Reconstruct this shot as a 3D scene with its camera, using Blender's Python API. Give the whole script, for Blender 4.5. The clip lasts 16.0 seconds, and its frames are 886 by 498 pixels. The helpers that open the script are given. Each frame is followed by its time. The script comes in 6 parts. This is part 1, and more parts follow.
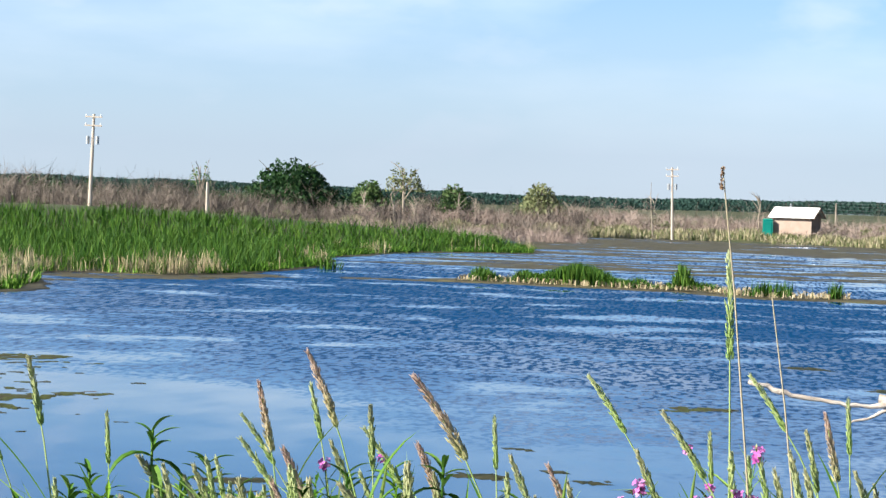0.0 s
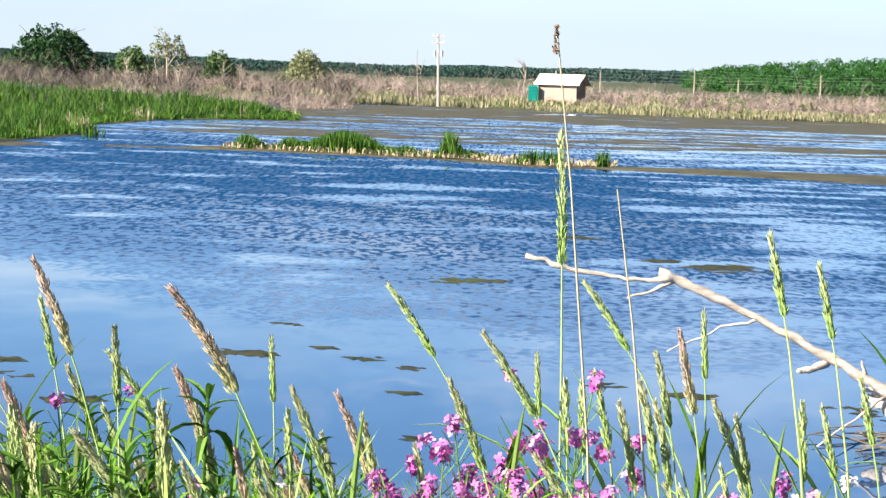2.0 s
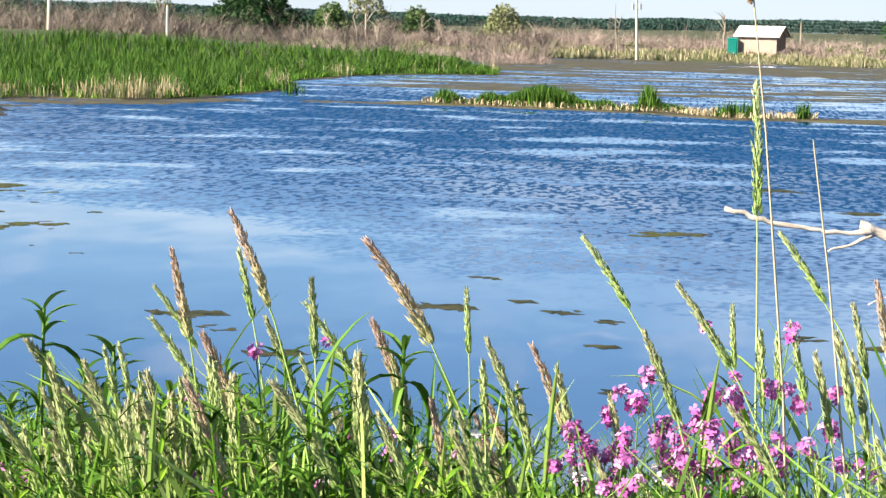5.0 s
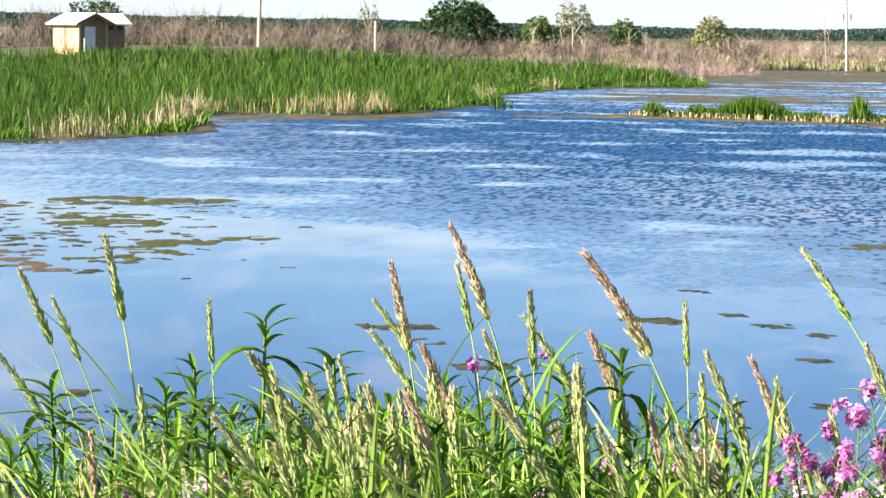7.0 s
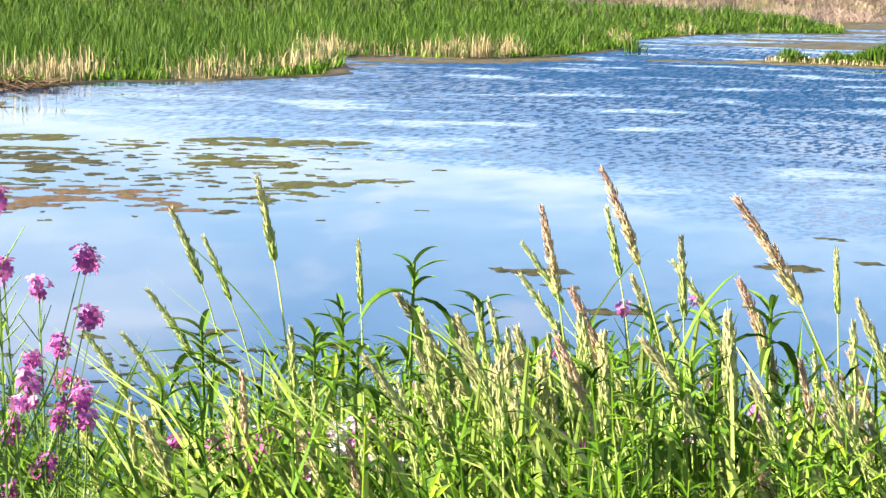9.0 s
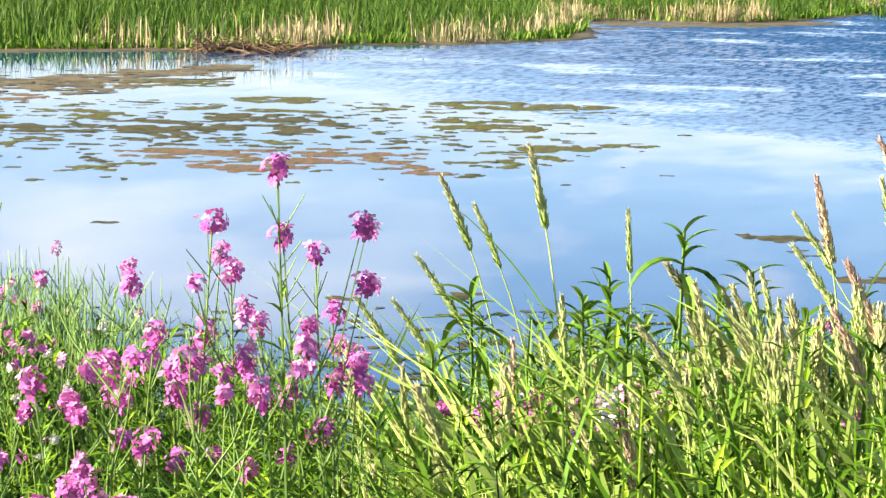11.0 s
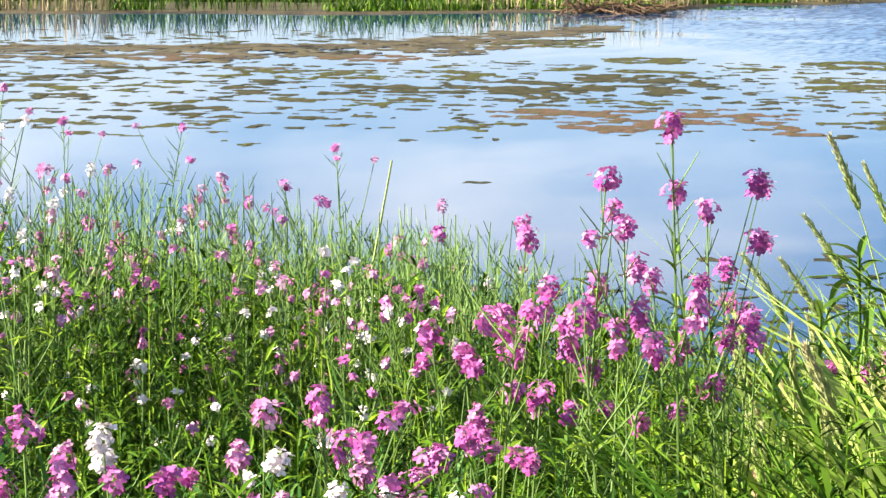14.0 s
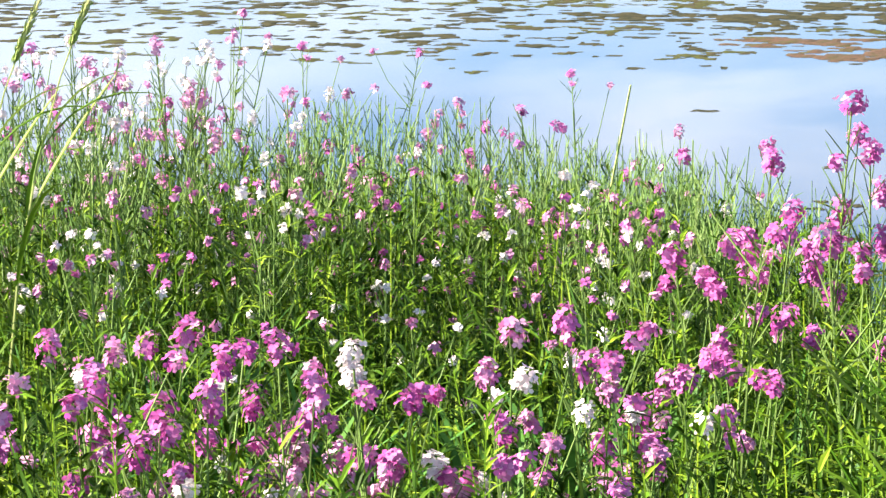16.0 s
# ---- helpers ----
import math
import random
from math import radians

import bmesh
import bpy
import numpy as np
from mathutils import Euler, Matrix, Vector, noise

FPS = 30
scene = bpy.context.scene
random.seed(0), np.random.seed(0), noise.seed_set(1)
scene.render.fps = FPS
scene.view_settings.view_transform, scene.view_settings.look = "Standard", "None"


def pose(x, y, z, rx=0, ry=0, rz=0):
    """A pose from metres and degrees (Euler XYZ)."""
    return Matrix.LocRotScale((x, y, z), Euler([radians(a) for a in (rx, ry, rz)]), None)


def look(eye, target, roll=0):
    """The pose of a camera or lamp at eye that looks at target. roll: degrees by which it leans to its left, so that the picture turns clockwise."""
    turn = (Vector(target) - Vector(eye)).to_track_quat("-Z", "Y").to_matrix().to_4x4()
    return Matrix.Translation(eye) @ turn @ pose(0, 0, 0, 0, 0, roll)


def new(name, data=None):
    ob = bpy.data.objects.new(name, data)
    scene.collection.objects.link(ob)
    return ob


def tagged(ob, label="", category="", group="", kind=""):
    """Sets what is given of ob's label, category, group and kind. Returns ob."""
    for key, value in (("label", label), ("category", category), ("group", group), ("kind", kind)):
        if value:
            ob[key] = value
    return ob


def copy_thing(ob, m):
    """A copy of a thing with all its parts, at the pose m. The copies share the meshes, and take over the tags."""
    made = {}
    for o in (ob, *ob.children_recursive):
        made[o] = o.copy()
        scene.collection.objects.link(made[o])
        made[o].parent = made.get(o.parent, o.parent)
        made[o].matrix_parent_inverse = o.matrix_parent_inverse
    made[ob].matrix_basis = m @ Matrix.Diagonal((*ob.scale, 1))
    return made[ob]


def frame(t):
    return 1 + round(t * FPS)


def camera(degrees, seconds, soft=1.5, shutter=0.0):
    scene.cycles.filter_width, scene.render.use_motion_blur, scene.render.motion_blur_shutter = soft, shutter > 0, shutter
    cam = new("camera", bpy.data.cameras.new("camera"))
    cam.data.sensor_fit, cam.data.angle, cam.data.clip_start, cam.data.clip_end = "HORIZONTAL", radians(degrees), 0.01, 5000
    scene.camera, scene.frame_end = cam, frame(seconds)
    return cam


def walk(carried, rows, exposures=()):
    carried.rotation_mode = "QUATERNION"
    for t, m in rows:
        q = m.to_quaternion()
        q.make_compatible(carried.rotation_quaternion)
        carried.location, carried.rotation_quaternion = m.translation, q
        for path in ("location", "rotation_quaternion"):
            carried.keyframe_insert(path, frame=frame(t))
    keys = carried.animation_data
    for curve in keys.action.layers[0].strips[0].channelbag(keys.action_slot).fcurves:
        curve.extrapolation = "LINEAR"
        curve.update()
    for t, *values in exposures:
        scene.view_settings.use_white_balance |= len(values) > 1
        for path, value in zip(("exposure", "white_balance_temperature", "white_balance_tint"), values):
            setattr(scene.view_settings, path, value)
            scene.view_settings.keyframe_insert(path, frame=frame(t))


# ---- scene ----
cam = camera(20.2, 16.0, soft=1.5)

# seconds, eye, yaw to the left, pitch, roll
PATH = [
    (0.0, (0.18, -1.095, 3.705), 6.76, -1.11, 1.778),
    (0.5, (0.106, -0.482, 3.705), 6.70, -1.44, 1.742),
    (1.0, (0.062, -0.125, 3.705), 6.231, -1.998, 1.768),
    (1.2, (0.052, -0.036, 3.705), 5.955, -2.109, 1.77),
    (1.5, (0.047, 0.039, 3.705), 2.667, -2.944, 1.887),
    (2.0, (0.048, 0.041, 3.705), 1.264, -4.005, 1.908),
    (2.5, (0.050, 0.04, 3.704), -0.238, -4.476, 1.928),
    (3.0, (0.050, 0.036, 3.703), -0.107, -4.669, 1.896),
    (3.5, (0.052, 0.034, 3.702), 0.206, -4.894, 1.819),
    (4.0, (0.055, 0.034, 3.702), 0.602, -5.037, 1.638),
    (4.5, (0.057, 0.032, 3.702), 2.33, -5.171, 1.568),
    (5.0, (0.057, 0.028, 3.702), 5.824, -5.188, 1.35),
    (5.2, (0.056, 0.027, 3.702), 6.791, -5.089, 1.198),
    (7.3, (0.036, 0.014, 3.700), 10.901, -5.001, 0.817),
    (7.5, (0.034, 0.012, 3.699), 11.099, -5.204, 0.86),
    (8.0, (0.030, 0.01, 3.698), 11.868, -5.686, 0.93),
    (8.2, (0.027, 0.009, 3.698), 12.211, -5.822, 0.975),
    (10.5, (-0.040, 0.012, 3.703), 17.495, -7.02, 1.131),
    (11.0, (-0.050, 0.008, 3.704), 19.225, -7.224, 1.032),
    (11.5, (-0.060, 0.003, 3.703), 20.728, -7.496, 0.934),
    (12.0, (-0.066, -0.005, 3.702), 22.436, -7.601, 0.932),
    (12.5, (-0.068, -0.018, 3.703), 24.153, -7.78, 0.75),
    (13.0, (-0.070, -0.028, 3.703), 25.424, -7.988, 0.7),
    (13.5, (-0.068, -0.04, 3.703), 26.926, -8.031, 0.4),
    (14.0, (-0.066, -0.055, 3.704), 27.734, -8.214, 0.289),
    (14.5, (-0.066, -0.066, 3.704), 29.116, -8.445, 0.12),
    (15.0, (-0.070, -0.075, 3.702), 30.55, -8.712, 0.1),
    (15.5, (-0.072, -0.09, 3.701), 32.235, -9.178, 0.02),
    (16.0, (-0.077, -0.1, 3.698), 32.95, -9.864, -0.07),
]


def aim(eye, yaw, pitch, roll):
    a, b = radians(yaw), radians(pitch)
    d = Vector((-math.sin(a) * math.cos(b), math.cos(a) * math.cos(b), math.sin(b)))
    return look(eye, Vector(eye) + d, roll)


walk(cam, [(t, aim(e, y, p, r)) for t, e, y, p, r in PATH],
     exposures=[(0.0, 1.48, 6100, 8), (1.2, 1.6, 6150, 8), (2.0, 1.82, 6300, 9), (3.0, 1.78, 6400, 9), (5.0, 1.84, 6550, 9), (7.3, 2.14, 6950, 11), (8.0, 2.34, 7150, 12), (11.0, 2.38, 7450, 13), (13.5, 2.18, 7250, 13), (15.0, 2.2, 7200, 14), (16.0, 2.34, 7250, 15)])

# ---- sky and sun ----
SUN_DIR = Vector((-0.78, -0.42, 0.50)).normalized()
world = bpy.data.worlds.new("sky")
scene.world = world
world.use_nodes = True
wn, wl = world.node_tree.nodes, world.node_tree.links
wn.clear()
sky = wn.new("ShaderNodeTexSky")
sky.sky_type, sky.sun_disc = "NISHITA", False
sky.sun_elevation = math.asin(SUN_DIR.z)
sky.sun_rotation = math.atan2(SUN_DIR.x, SUN_DIR.y)
sky.altitude = 1200
sky.air_density, sky.dust_density, sky.ozone_density = 0.8, 0.15, 3.5
# thin, stretched clouds over the whole sky
wc, wm = wn.new("ShaderNodeTexCoord"), wn.new("ShaderNodeMapping")
wm.inputs["Scale"].default_value = (3.0, 3.0, 11.0)
cloud_noise, cloud_ramp, cloud_mix = wn.new("ShaderNodeTexNoise"), wn.new("ShaderNodeMapRange"), wn.new("ShaderNodeMixRGB")
cloud_noise.inputs["Scale"].default_value, cloud_noise.inputs["Detail"].default_value = 1.6, 6.0
cloud_ramp.inputs["From Min"].default_value, cloud_ramp.inputs["From Max"].default_value = 0.42, 0.86
cloud_ramp.inputs["To Max"].default_value = 0.8
cloud_mix.inputs["Color2"].default_value = (8.7, 9.1, 9.3, 1)
wb, wo = wn.new("ShaderNodeBackground"), wn.new("ShaderNodeOutputWorld")
wb.inputs["Strength"].default_value = 0.055
wl.new(wc.outputs["Generated"], wm.inputs["Vector"])
wl.new(wm.outputs["Vector"], cloud_noise.inputs["Vector"])
# haze and thin cloud thicken towards the sun's side
west, gather = wn.new("ShaderNodeSeparateXYZ"), wn.new("ShaderNodeMapRange")
gather.inputs["From Min"].default_value, gather.inputs["From Max"].default_value = -0.05, -0.42
gather.inputs["To Min"].default_value, gather.inputs["To Max"].default_value = -0.08, 0.04
cover_sum = wn.new("ShaderNodeMath")
wl.new(wc.outputs["Generated"], west.inputs["Vector"])
wl.new(west.outputs["X"], gather.inputs["Value"])
wl.new(cloud_noise.outputs["Fac"], cover_sum.inputs[0]), wl.new(gather.outputs["Result"], cover_sum.inputs[1])
wl.new(cover_sum.outputs[0], cloud_ramp.inputs["Value"])
wl.new(cloud_ramp.outputs["Result"], cloud_mix.inputs["Fac"])
wl.new(sky.outputs["Color"], cloud_mix.inputs["Color1"])
# a few small faint puffs
puff_map, puff_noise, puff_ramp, puff_mix = wn.new("ShaderNodeMapping"), wn.new("ShaderNodeTexNoise"), wn.new("ShaderNodeMapRange"), wn.new("ShaderNodeMixRGB")
puff_map.inputs["Scale"].default_value = (1.0, 1.0, 2.2)
puff_noise.inputs["Scale"].default_value, puff_noise.inputs["Detail"].default_value = 13.0, 5.0
puff_ramp.inputs["From Min"].default_value, puff_ramp.inputs["From Max"].default_value = 0.58, 0.76
puff_ramp.inputs["To Max"].default_value = 0.33
puff_mix.inputs["Color2"].default_value = (8.6, 8.3, 8.5, 1)
wl.new(wc.outputs["Generated"], puff_map.inputs["Vector"]), wl.new(puff_map.outputs["Vector"], puff_noise.inputs["Vector"])
wl.new(puff_noise.outputs["Fac"], puff_ramp.inputs["Value"]), wl.new(puff_ramp.outputs["Result"], puff_mix.inputs["Fac"])
wl.new(cloud_mix.outputs["Color"], puff_mix.inputs["Color1"])
# a veil of distant haze lies along the horizon
veil, veil_mix = wn.new("ShaderNodeMapRange"), wn.new("ShaderNodeMixRGB")
veil.inputs["From Min"].default_value, veil.inputs["From Max"].default_value = 0.10, 0.02
veil.inputs["To Max"].default_value = 0.85
veil_mix.inputs["Color2"].default_value = (3.75, 4.25, 4.95, 1)
wl.new(west.outputs["Z"], veil.inputs["Value"]), wl.new(veil.outputs["Result"], veil_mix.inputs["Fac"])
wl.new(puff_mix.outputs["Color"], veil_mix.inputs["Color1"])
wl.new(veil_mix.outputs["Color"], wb.inputs["Color"])
wl.new(wb.outputs["Background"], wo.inputs["Surface"])
sun = new("sun", bpy.data.lights.new("sun", "SUN"))
sun.data.energy, sun.data.angle, sun.data.color = 5.0, radians(0.6), (1.0, 0.92, 0.78)
sun.matrix_world = look((0, 0, 40), Vector((0, 0, 40)) - SUN_DIR)


# ---- materials ----
def shader(name, rough=0.7, spec=0.3):
    m = bpy.data.materials.new(name)
    m.use_nodes = True
    n, l = m.node_tree.nodes, m.node_tree.links
    b = n["Principled BSDF"]
    b.inputs["Roughness"].default_value = rough
    b.inputs["Specular IOR Level"].default_value = spec
    return m, n, l, b


def ramp_node(n, colors):
    r = n.new("ShaderNodeValToRGB")
    while len(r.color_ramp.elements) < len(colors):
        r.color_ramp.elements.new(0.5)
    for i, (e, c) in enumerate(zip(r.color_ramp.elements, colors)):
        e.position, e.color = i / (len(colors) - 1), (*c, 1)
    return r


def leafy(name, colors, see=0.3, rough=0.55, by="island", scale=9.0, patch=0.4):
    """Foliage, petals and stalks: a colour for each blade or plant, a little streaked, and letting light through."""
    m, n, l, b = shader(name, rough, 0.1)
    r = ramp_node(n, colors)
    if by == "tip":
        parts_ = n.new("ShaderNodeSeparateXYZ")
        l.new(n.new("ShaderNodeTexCoord").outputs["Generated"], parts_.inputs["Vector"])
        src = parts_.outputs["Z"]
    elif by == "island":
        src = n.new("ShaderNodeNewGeometry").outputs["Random Per Island"]
    else:
        src = n.new("ShaderNodeObjectInfo").outputs["Random"]
    tex, co = n.new("ShaderNodeTexNoise"), n.new("ShaderNodeTexCoord")
    tex.inputs["Scale"].default_value, tex.inputs["Detail"].default_value = scale, 3.0
    l.new(co.outputs["Object"], tex.inputs["Vector"])
    blend = n.new("ShaderNodeMix")
    blend.inputs["Factor"].default_value = patch
    l.new(src, blend.inputs[2]), l.new(tex.outputs["Fac"], blend.inputs[3])
    l.new(blend.outputs[0], r.inputs["Fac"]), l.new(r.outputs["Color"], b.inputs["Base Color"])
    if see:
        tr, mx, out = n.new("ShaderNodeBsdfTranslucent"), n.new("ShaderNodeMixShader"), n["Material Output"]
        mx.inputs["Fac"].default_value = see
        l.new(r.outputs["Color"], tr.inputs["Color"])
        l.new(b.outputs["BSDF"], mx.inputs[1]), l.new(tr.outputs["BSDF"], mx.inputs[2])
        l.new(mx.outputs["Shader"], out.inputs["Surface"])
    return m


def solid(name, colors, rough=0.8, scale=2.0, bump=0.3, metal=0.0, stretch=(1, 1, 1), detail=6.0, spec=0.3):
    """Soil, wood, paint: noise at two scales for colour and relief."""
    m, n, l, b = shader(name, rough, spec)
    b.inputs["Metallic"].default_value = metal
    co, mp = n.new("ShaderNodeTexCoord"), n.new("ShaderNodeMapping")
    mp.inputs["Scale"].default_value = stretch
    big, small, r, bp = n.new("ShaderNodeTexNoise"), n.new("ShaderNodeTexNoise"), ramp_node(n, colors), n.new("ShaderNodeBump")
    big.inputs["Scale"].default_value, big.inputs["Detail"].default_value = scale, detail
    small.inputs["Scale"].default_value, small.inputs["Detail"].default_value = scale * 11, 3.0
    mix = n.new("ShaderNodeMix")
    mix.inputs["Factor"].default_value = 0.35
    l.new(co.outputs["Object"], mp.inputs["Vector"])
    l.new(mp.outputs["Vector"], big.inputs["Vector"]), l.new(mp.outputs["Vector"], small.inputs["Vector"])
    l.new(big.outputs["Fac"], mix.inputs[2]), l.new(small.outputs["Fac"], mix.inputs[3])
    stretch_ = n.new("ShaderNodeMapRange")
    stretch_.inputs["From Min"].default_value, stretch_.inputs["From Max"].default_value = 0.33, 0.67
    l.new(mix.outputs[0], stretch_.inputs["Value"])
    l.new(stretch_.outputs["Result"], r.inputs["Fac"]), l.new(r.outputs["Color"], b.inputs["Base Color"])
    bp.inputs["Strength"].default_value, bp.inputs["Distance"].default_value = bump, 0.02
    l.new(mix.outputs[0], bp.inputs["Height"]), l.new(bp.outputs["Normal"], b.inputs["Normal"])
    return m


# the near-black tones put shade between the reeds into the blade colour
M_REED = leafy("reed_green_and_shade", [(0.003, 0.012, 0.002), (0.009, 0.032, 0.004), (0.025, 0.072, 0.008), (0.054, 0.118, 0.013), (0.092, 0.152, 0.021), (0.16, 0.185, 0.05)], 0.1, scale=0.9, patch=0.5)
M_BROWN_LITTER = leafy("reed_litter_brown", [(0.06, 0.036, 0.022), (0.13, 0.085, 0.055), (0.22, 0.16, 0.11)], 0.0, 0.9)
M_REED_DRY = leafy("reed_dry", [(0.22, 0.165, 0.09), (0.35, 0.285, 0.175), (0.45, 0.39, 0.27)], 0.1, scale=0.4)
M_REED_FAR = leafy("reed_far", [(0.03, 0.06, 0.015), (0.08, 0.125, 0.035), (0.26, 0.23, 0.13), (0.42, 0.36, 0.25), (0.11, 0.15, 0.045)], 0.15, scale=0.2)
M_SHRUB = leafy("bare_shrub", [(0.10, 0.072, 0.06), (0.22, 0.165, 0.14), (0.35, 0.275, 0.24), (0.20, 0.18, 0.12)], 0.0, 0.85, scale=0.05)
M_SHRUB_GREY = leafy("bare_wood_far", [(0.06, 0.048, 0.04), (0.135, 0.11, 0.092), (0.25, 0.205, 0.175)], 0.0, 0.85, scale=0.05)
M_LEAF_DARK = leafy("tree_leaf_dark", [(0.012, 0.035, 0.012), (0.025, 0.06, 0.02), (0.045, 0.09, 0.03)], 0.2, scale=0.4)
M_LEAF_MID = leafy("tree_leaf_mid", [(0.05, 0.09, 0.03), (0.09, 0.15, 0.05), (0.16, 0.21, 0.09)], 0.25, scale=0.4)
M_LEAF_PALE = leafy("tree_leaf_pale", [(0.12, 0.14, 0.06), (0.19, 0.21, 0.10), (0.26, 0.26, 0.14)], 0.25, scale=0.4)
M_WOODS = leafy("woods_leaf", [(0.015, 0.055, 0.012), (0.03, 0.095, 0.02), (0.055, 0.14, 0.032)], 0.15, scale=0.03)
# blue-green tint: haze of the distance put into the leaf colour
M_RIDGE = leafy("ridge_leaf_haze", [(0.018, 0.044, 0.036), (0.028, 0.06, 0.05), (0.04, 0.078, 0.06)], 0.1, scale=0.01)
# dark low tones: shade down among the blades put into their colour
M_GRASS = leafy("grass_blade_and_shade", [(0.008, 0.035, 0.002), (0.032, 0.10, 0.007), (0.10, 0.20, 0.018), (0.27, 0.36, 0.08)], 0.12)
# very dark leaves at random stand in for deep shade in the undergrowth
M_UNDER = leafy("low_leaf_and_shade", [(0.003, 0.012, 0.001), (0.014, 0.05, 0.003), (0.08, 0.18, 0.010), (0.31, 0.42, 0.04)], 0.06)
M_CULM = leafy("grass_stem", [(0.24, 0.36, 0.09), (0.36, 0.46, 0.15), (0.42, 0.48, 0.21)], 0.15, by="object")
M_HEAD_GREEN = leafy("seed_green", [(0.21, 0.34, 0.08), (0.33, 0.44, 0.14), (0.45, 0.50, 0.24), (0.48, 0.49, 0.30)], 0.25, by="tip", scale=60)
M_HEAD_TAN = leafy("seed_tan", [(0.20, 0.33, 0.08), (0.30, 0.40, 0.13), (0.39, 0.44, 0.20), (0.43, 0.42, 0.24), (0.43, 0.37, 0.26)], 0.25, by="tip", scale=60)
M_HEAD_PURPLE = leafy("seed_purple", [(0.36, 0.42, 0.14), (0.47, 0.45, 0.22), (0.50, 0.39, 0.27), (0.48, 0.34, 0.28), (0.50, 0.36, 0.32)], 0.25, by="tip", scale=60)
M_STRAW = leafy("straw", [(0.40, 0.33, 0.22), (0.52, 0.44, 0.31)], 0.1, by="object")
M_BROWN_HEAD = leafy("brown_seed", [(0.10, 0.06, 0.04), (0.20, 0.13, 0.08)], 0.1)
M_WEED = leafy("weed_leaf", [(0.025, 0.08, 0.010), (0.075, 0.165, 0.022), (0.18, 0.28, 0.06)], 0.2, by="object", scale=6)
M_RSTEM = leafy("rocket_stem", [(0.07, 0.15, 0.035), (0.16, 0.26, 0.075)], 0.1, by="object")
# its darkest leaves carry the shade inside the plant as colour
M_RLEAF = leafy("rocket_leaf_and_shade", [(0.012, 0.045, 0.003), (0.08, 0.18, 0.014), (0.29, 0.41, 0.045)], 0.12)
M_PINK = leafy("petal_pink", [(0.25, 0.022, 0.18), (0.40, 0.075, 0.31), (0.53, 0.16, 0.44), (0.72, 0.46, 0.67)], 0.2)
M_PALE = leafy("petal_pale", [(0.36, 0.07, 0.27), (0.52, 0.2, 0.43), (0.74, 0.56, 0.70)], 0.2)
M_WHITE = leafy("petal_white", [(0.68, 0.629, 0.68), (0.731, 0.714, 0.731), (0.68, 0.527, 0.646)], 0.15)
M_SOIL = solid("ground_soil", [(0.02, 0.03, 0.009), (0.045, 0.055, 0.018), (0.09, 0.075, 0.035)], 0.95, 0.6, 0.6)
M_PODS = leafy("spent_pod", [(0.04, 0.11, 0.03), (0.11, 0.215, 0.06), (0.24, 0.33, 0.13)], 0.05)
M_PALE_BLADE = leafy("pale_blade", [(0.09, 0.20, 0.025), (0.22, 0.34, 0.07), (0.44, 0.51, 0.19)], 0.15)
M_TUSSOCK = leafy("tussock_blade", [(0.015, 0.07, 0.012), (0.04, 0.14, 0.028), (0.11, 0.25, 0.05)], 0.1)
M_MUD = solid("wet_mud", [(0.018, 0.018, 0.010), (0.042, 0.036, 0.02), (0.075, 0.064, 0.034), (0.06, 0.066, 0.026)], 0.7, 0.7, 0.8, detail=8.0, spec=0.2)
M_ALGAE_BROWN = solid("algae_brown", [(0.012, 0.014, 0.010), (0.04, 0.034, 0.022), (0.115, 0.07, 0.05), (0.05, 0.042, 0.026), (0.08, 0.075, 0.03), (0.02, 0.026, 0.013)], 0.9, 3.5, 1.0, stretch=(1, 0.4, 1), detail=8.0, spec=0.1)
M_ALGAE_GREEN = solid("algae_green", [(0.008, 0.012, 0.006), (0.025, 0.032, 0.010), (0.065, 0.075, 0.02), (0.03, 0.03, 0.014), (0.06, 0.05, 0.028), (0.018, 0.024, 0.009)], 0.9, 3.5, 1.0, stretch=(1, 0.4, 1), detail=8.0, spec=0.1)
M_ALGAE_DARK = solid("algae_dark", [(0.008, 0.012, 0.007), (0.02, 0.025, 0.013), (0.05, 0.046, 0.022), (0.028, 0.03, 0.015)], 0.9, 3.2, 1.0, detail=8.0, spec=0.1)
M_BARK_PALE = solid("weathered_wood", [(0.21, 0.165, 0.13), (0.42, 0.355, 0.30), (0.58, 0.525, 0.47)], 0.85, 5.0, 1.0, stretch=(1, 4, 4))
M_BARK = solid("bark", [(0.08, 0.06, 0.045), (0.15, 0.12, 0.09), (0.22, 0.18, 0.14)], 0.9, 1.5, 0.6)
M_SNAG = solid("dead_wood", [(0.17, 0.135, 0.105), (0.29, 0.24, 0.19), (0.38, 0.33, 0.27)], 0.9, 1.5, 0.6)
M_POLE = solid("pole_wood", [(0.33, 0.27, 0.22), (0.44, 0.37, 0.31), (0.52, 0.46, 0.40)], 0.85, 2.0, 0.3, stretch=(4, 4, 0.5))
M_METAL = solid("grey_metal", [(0.30, 0.31, 0.32), (0.42, 0.43, 0.44)], 0.45, 3.0, 0.1, metal=0.6)
M_DARK = solid("dark_opening", [(0.02, 0.018, 0.016), (0.04, 0.035, 0.03)], 0.6, 3.0, 0.1)
M_WALL = solid("tan_wall", [(0.32, 0.225, 0.13), (0.38, 0.28, 0.165), (0.43, 0.33, 0.20)], 0.85, 1.2, 0.3)
M_WALL2 = solid("pale_tan_wall", [(0.29, 0.21, 0.165), (0.34, 0.255, 0.205), (0.38, 0.295, 0.245)], 0.85, 1.2, 0.3)
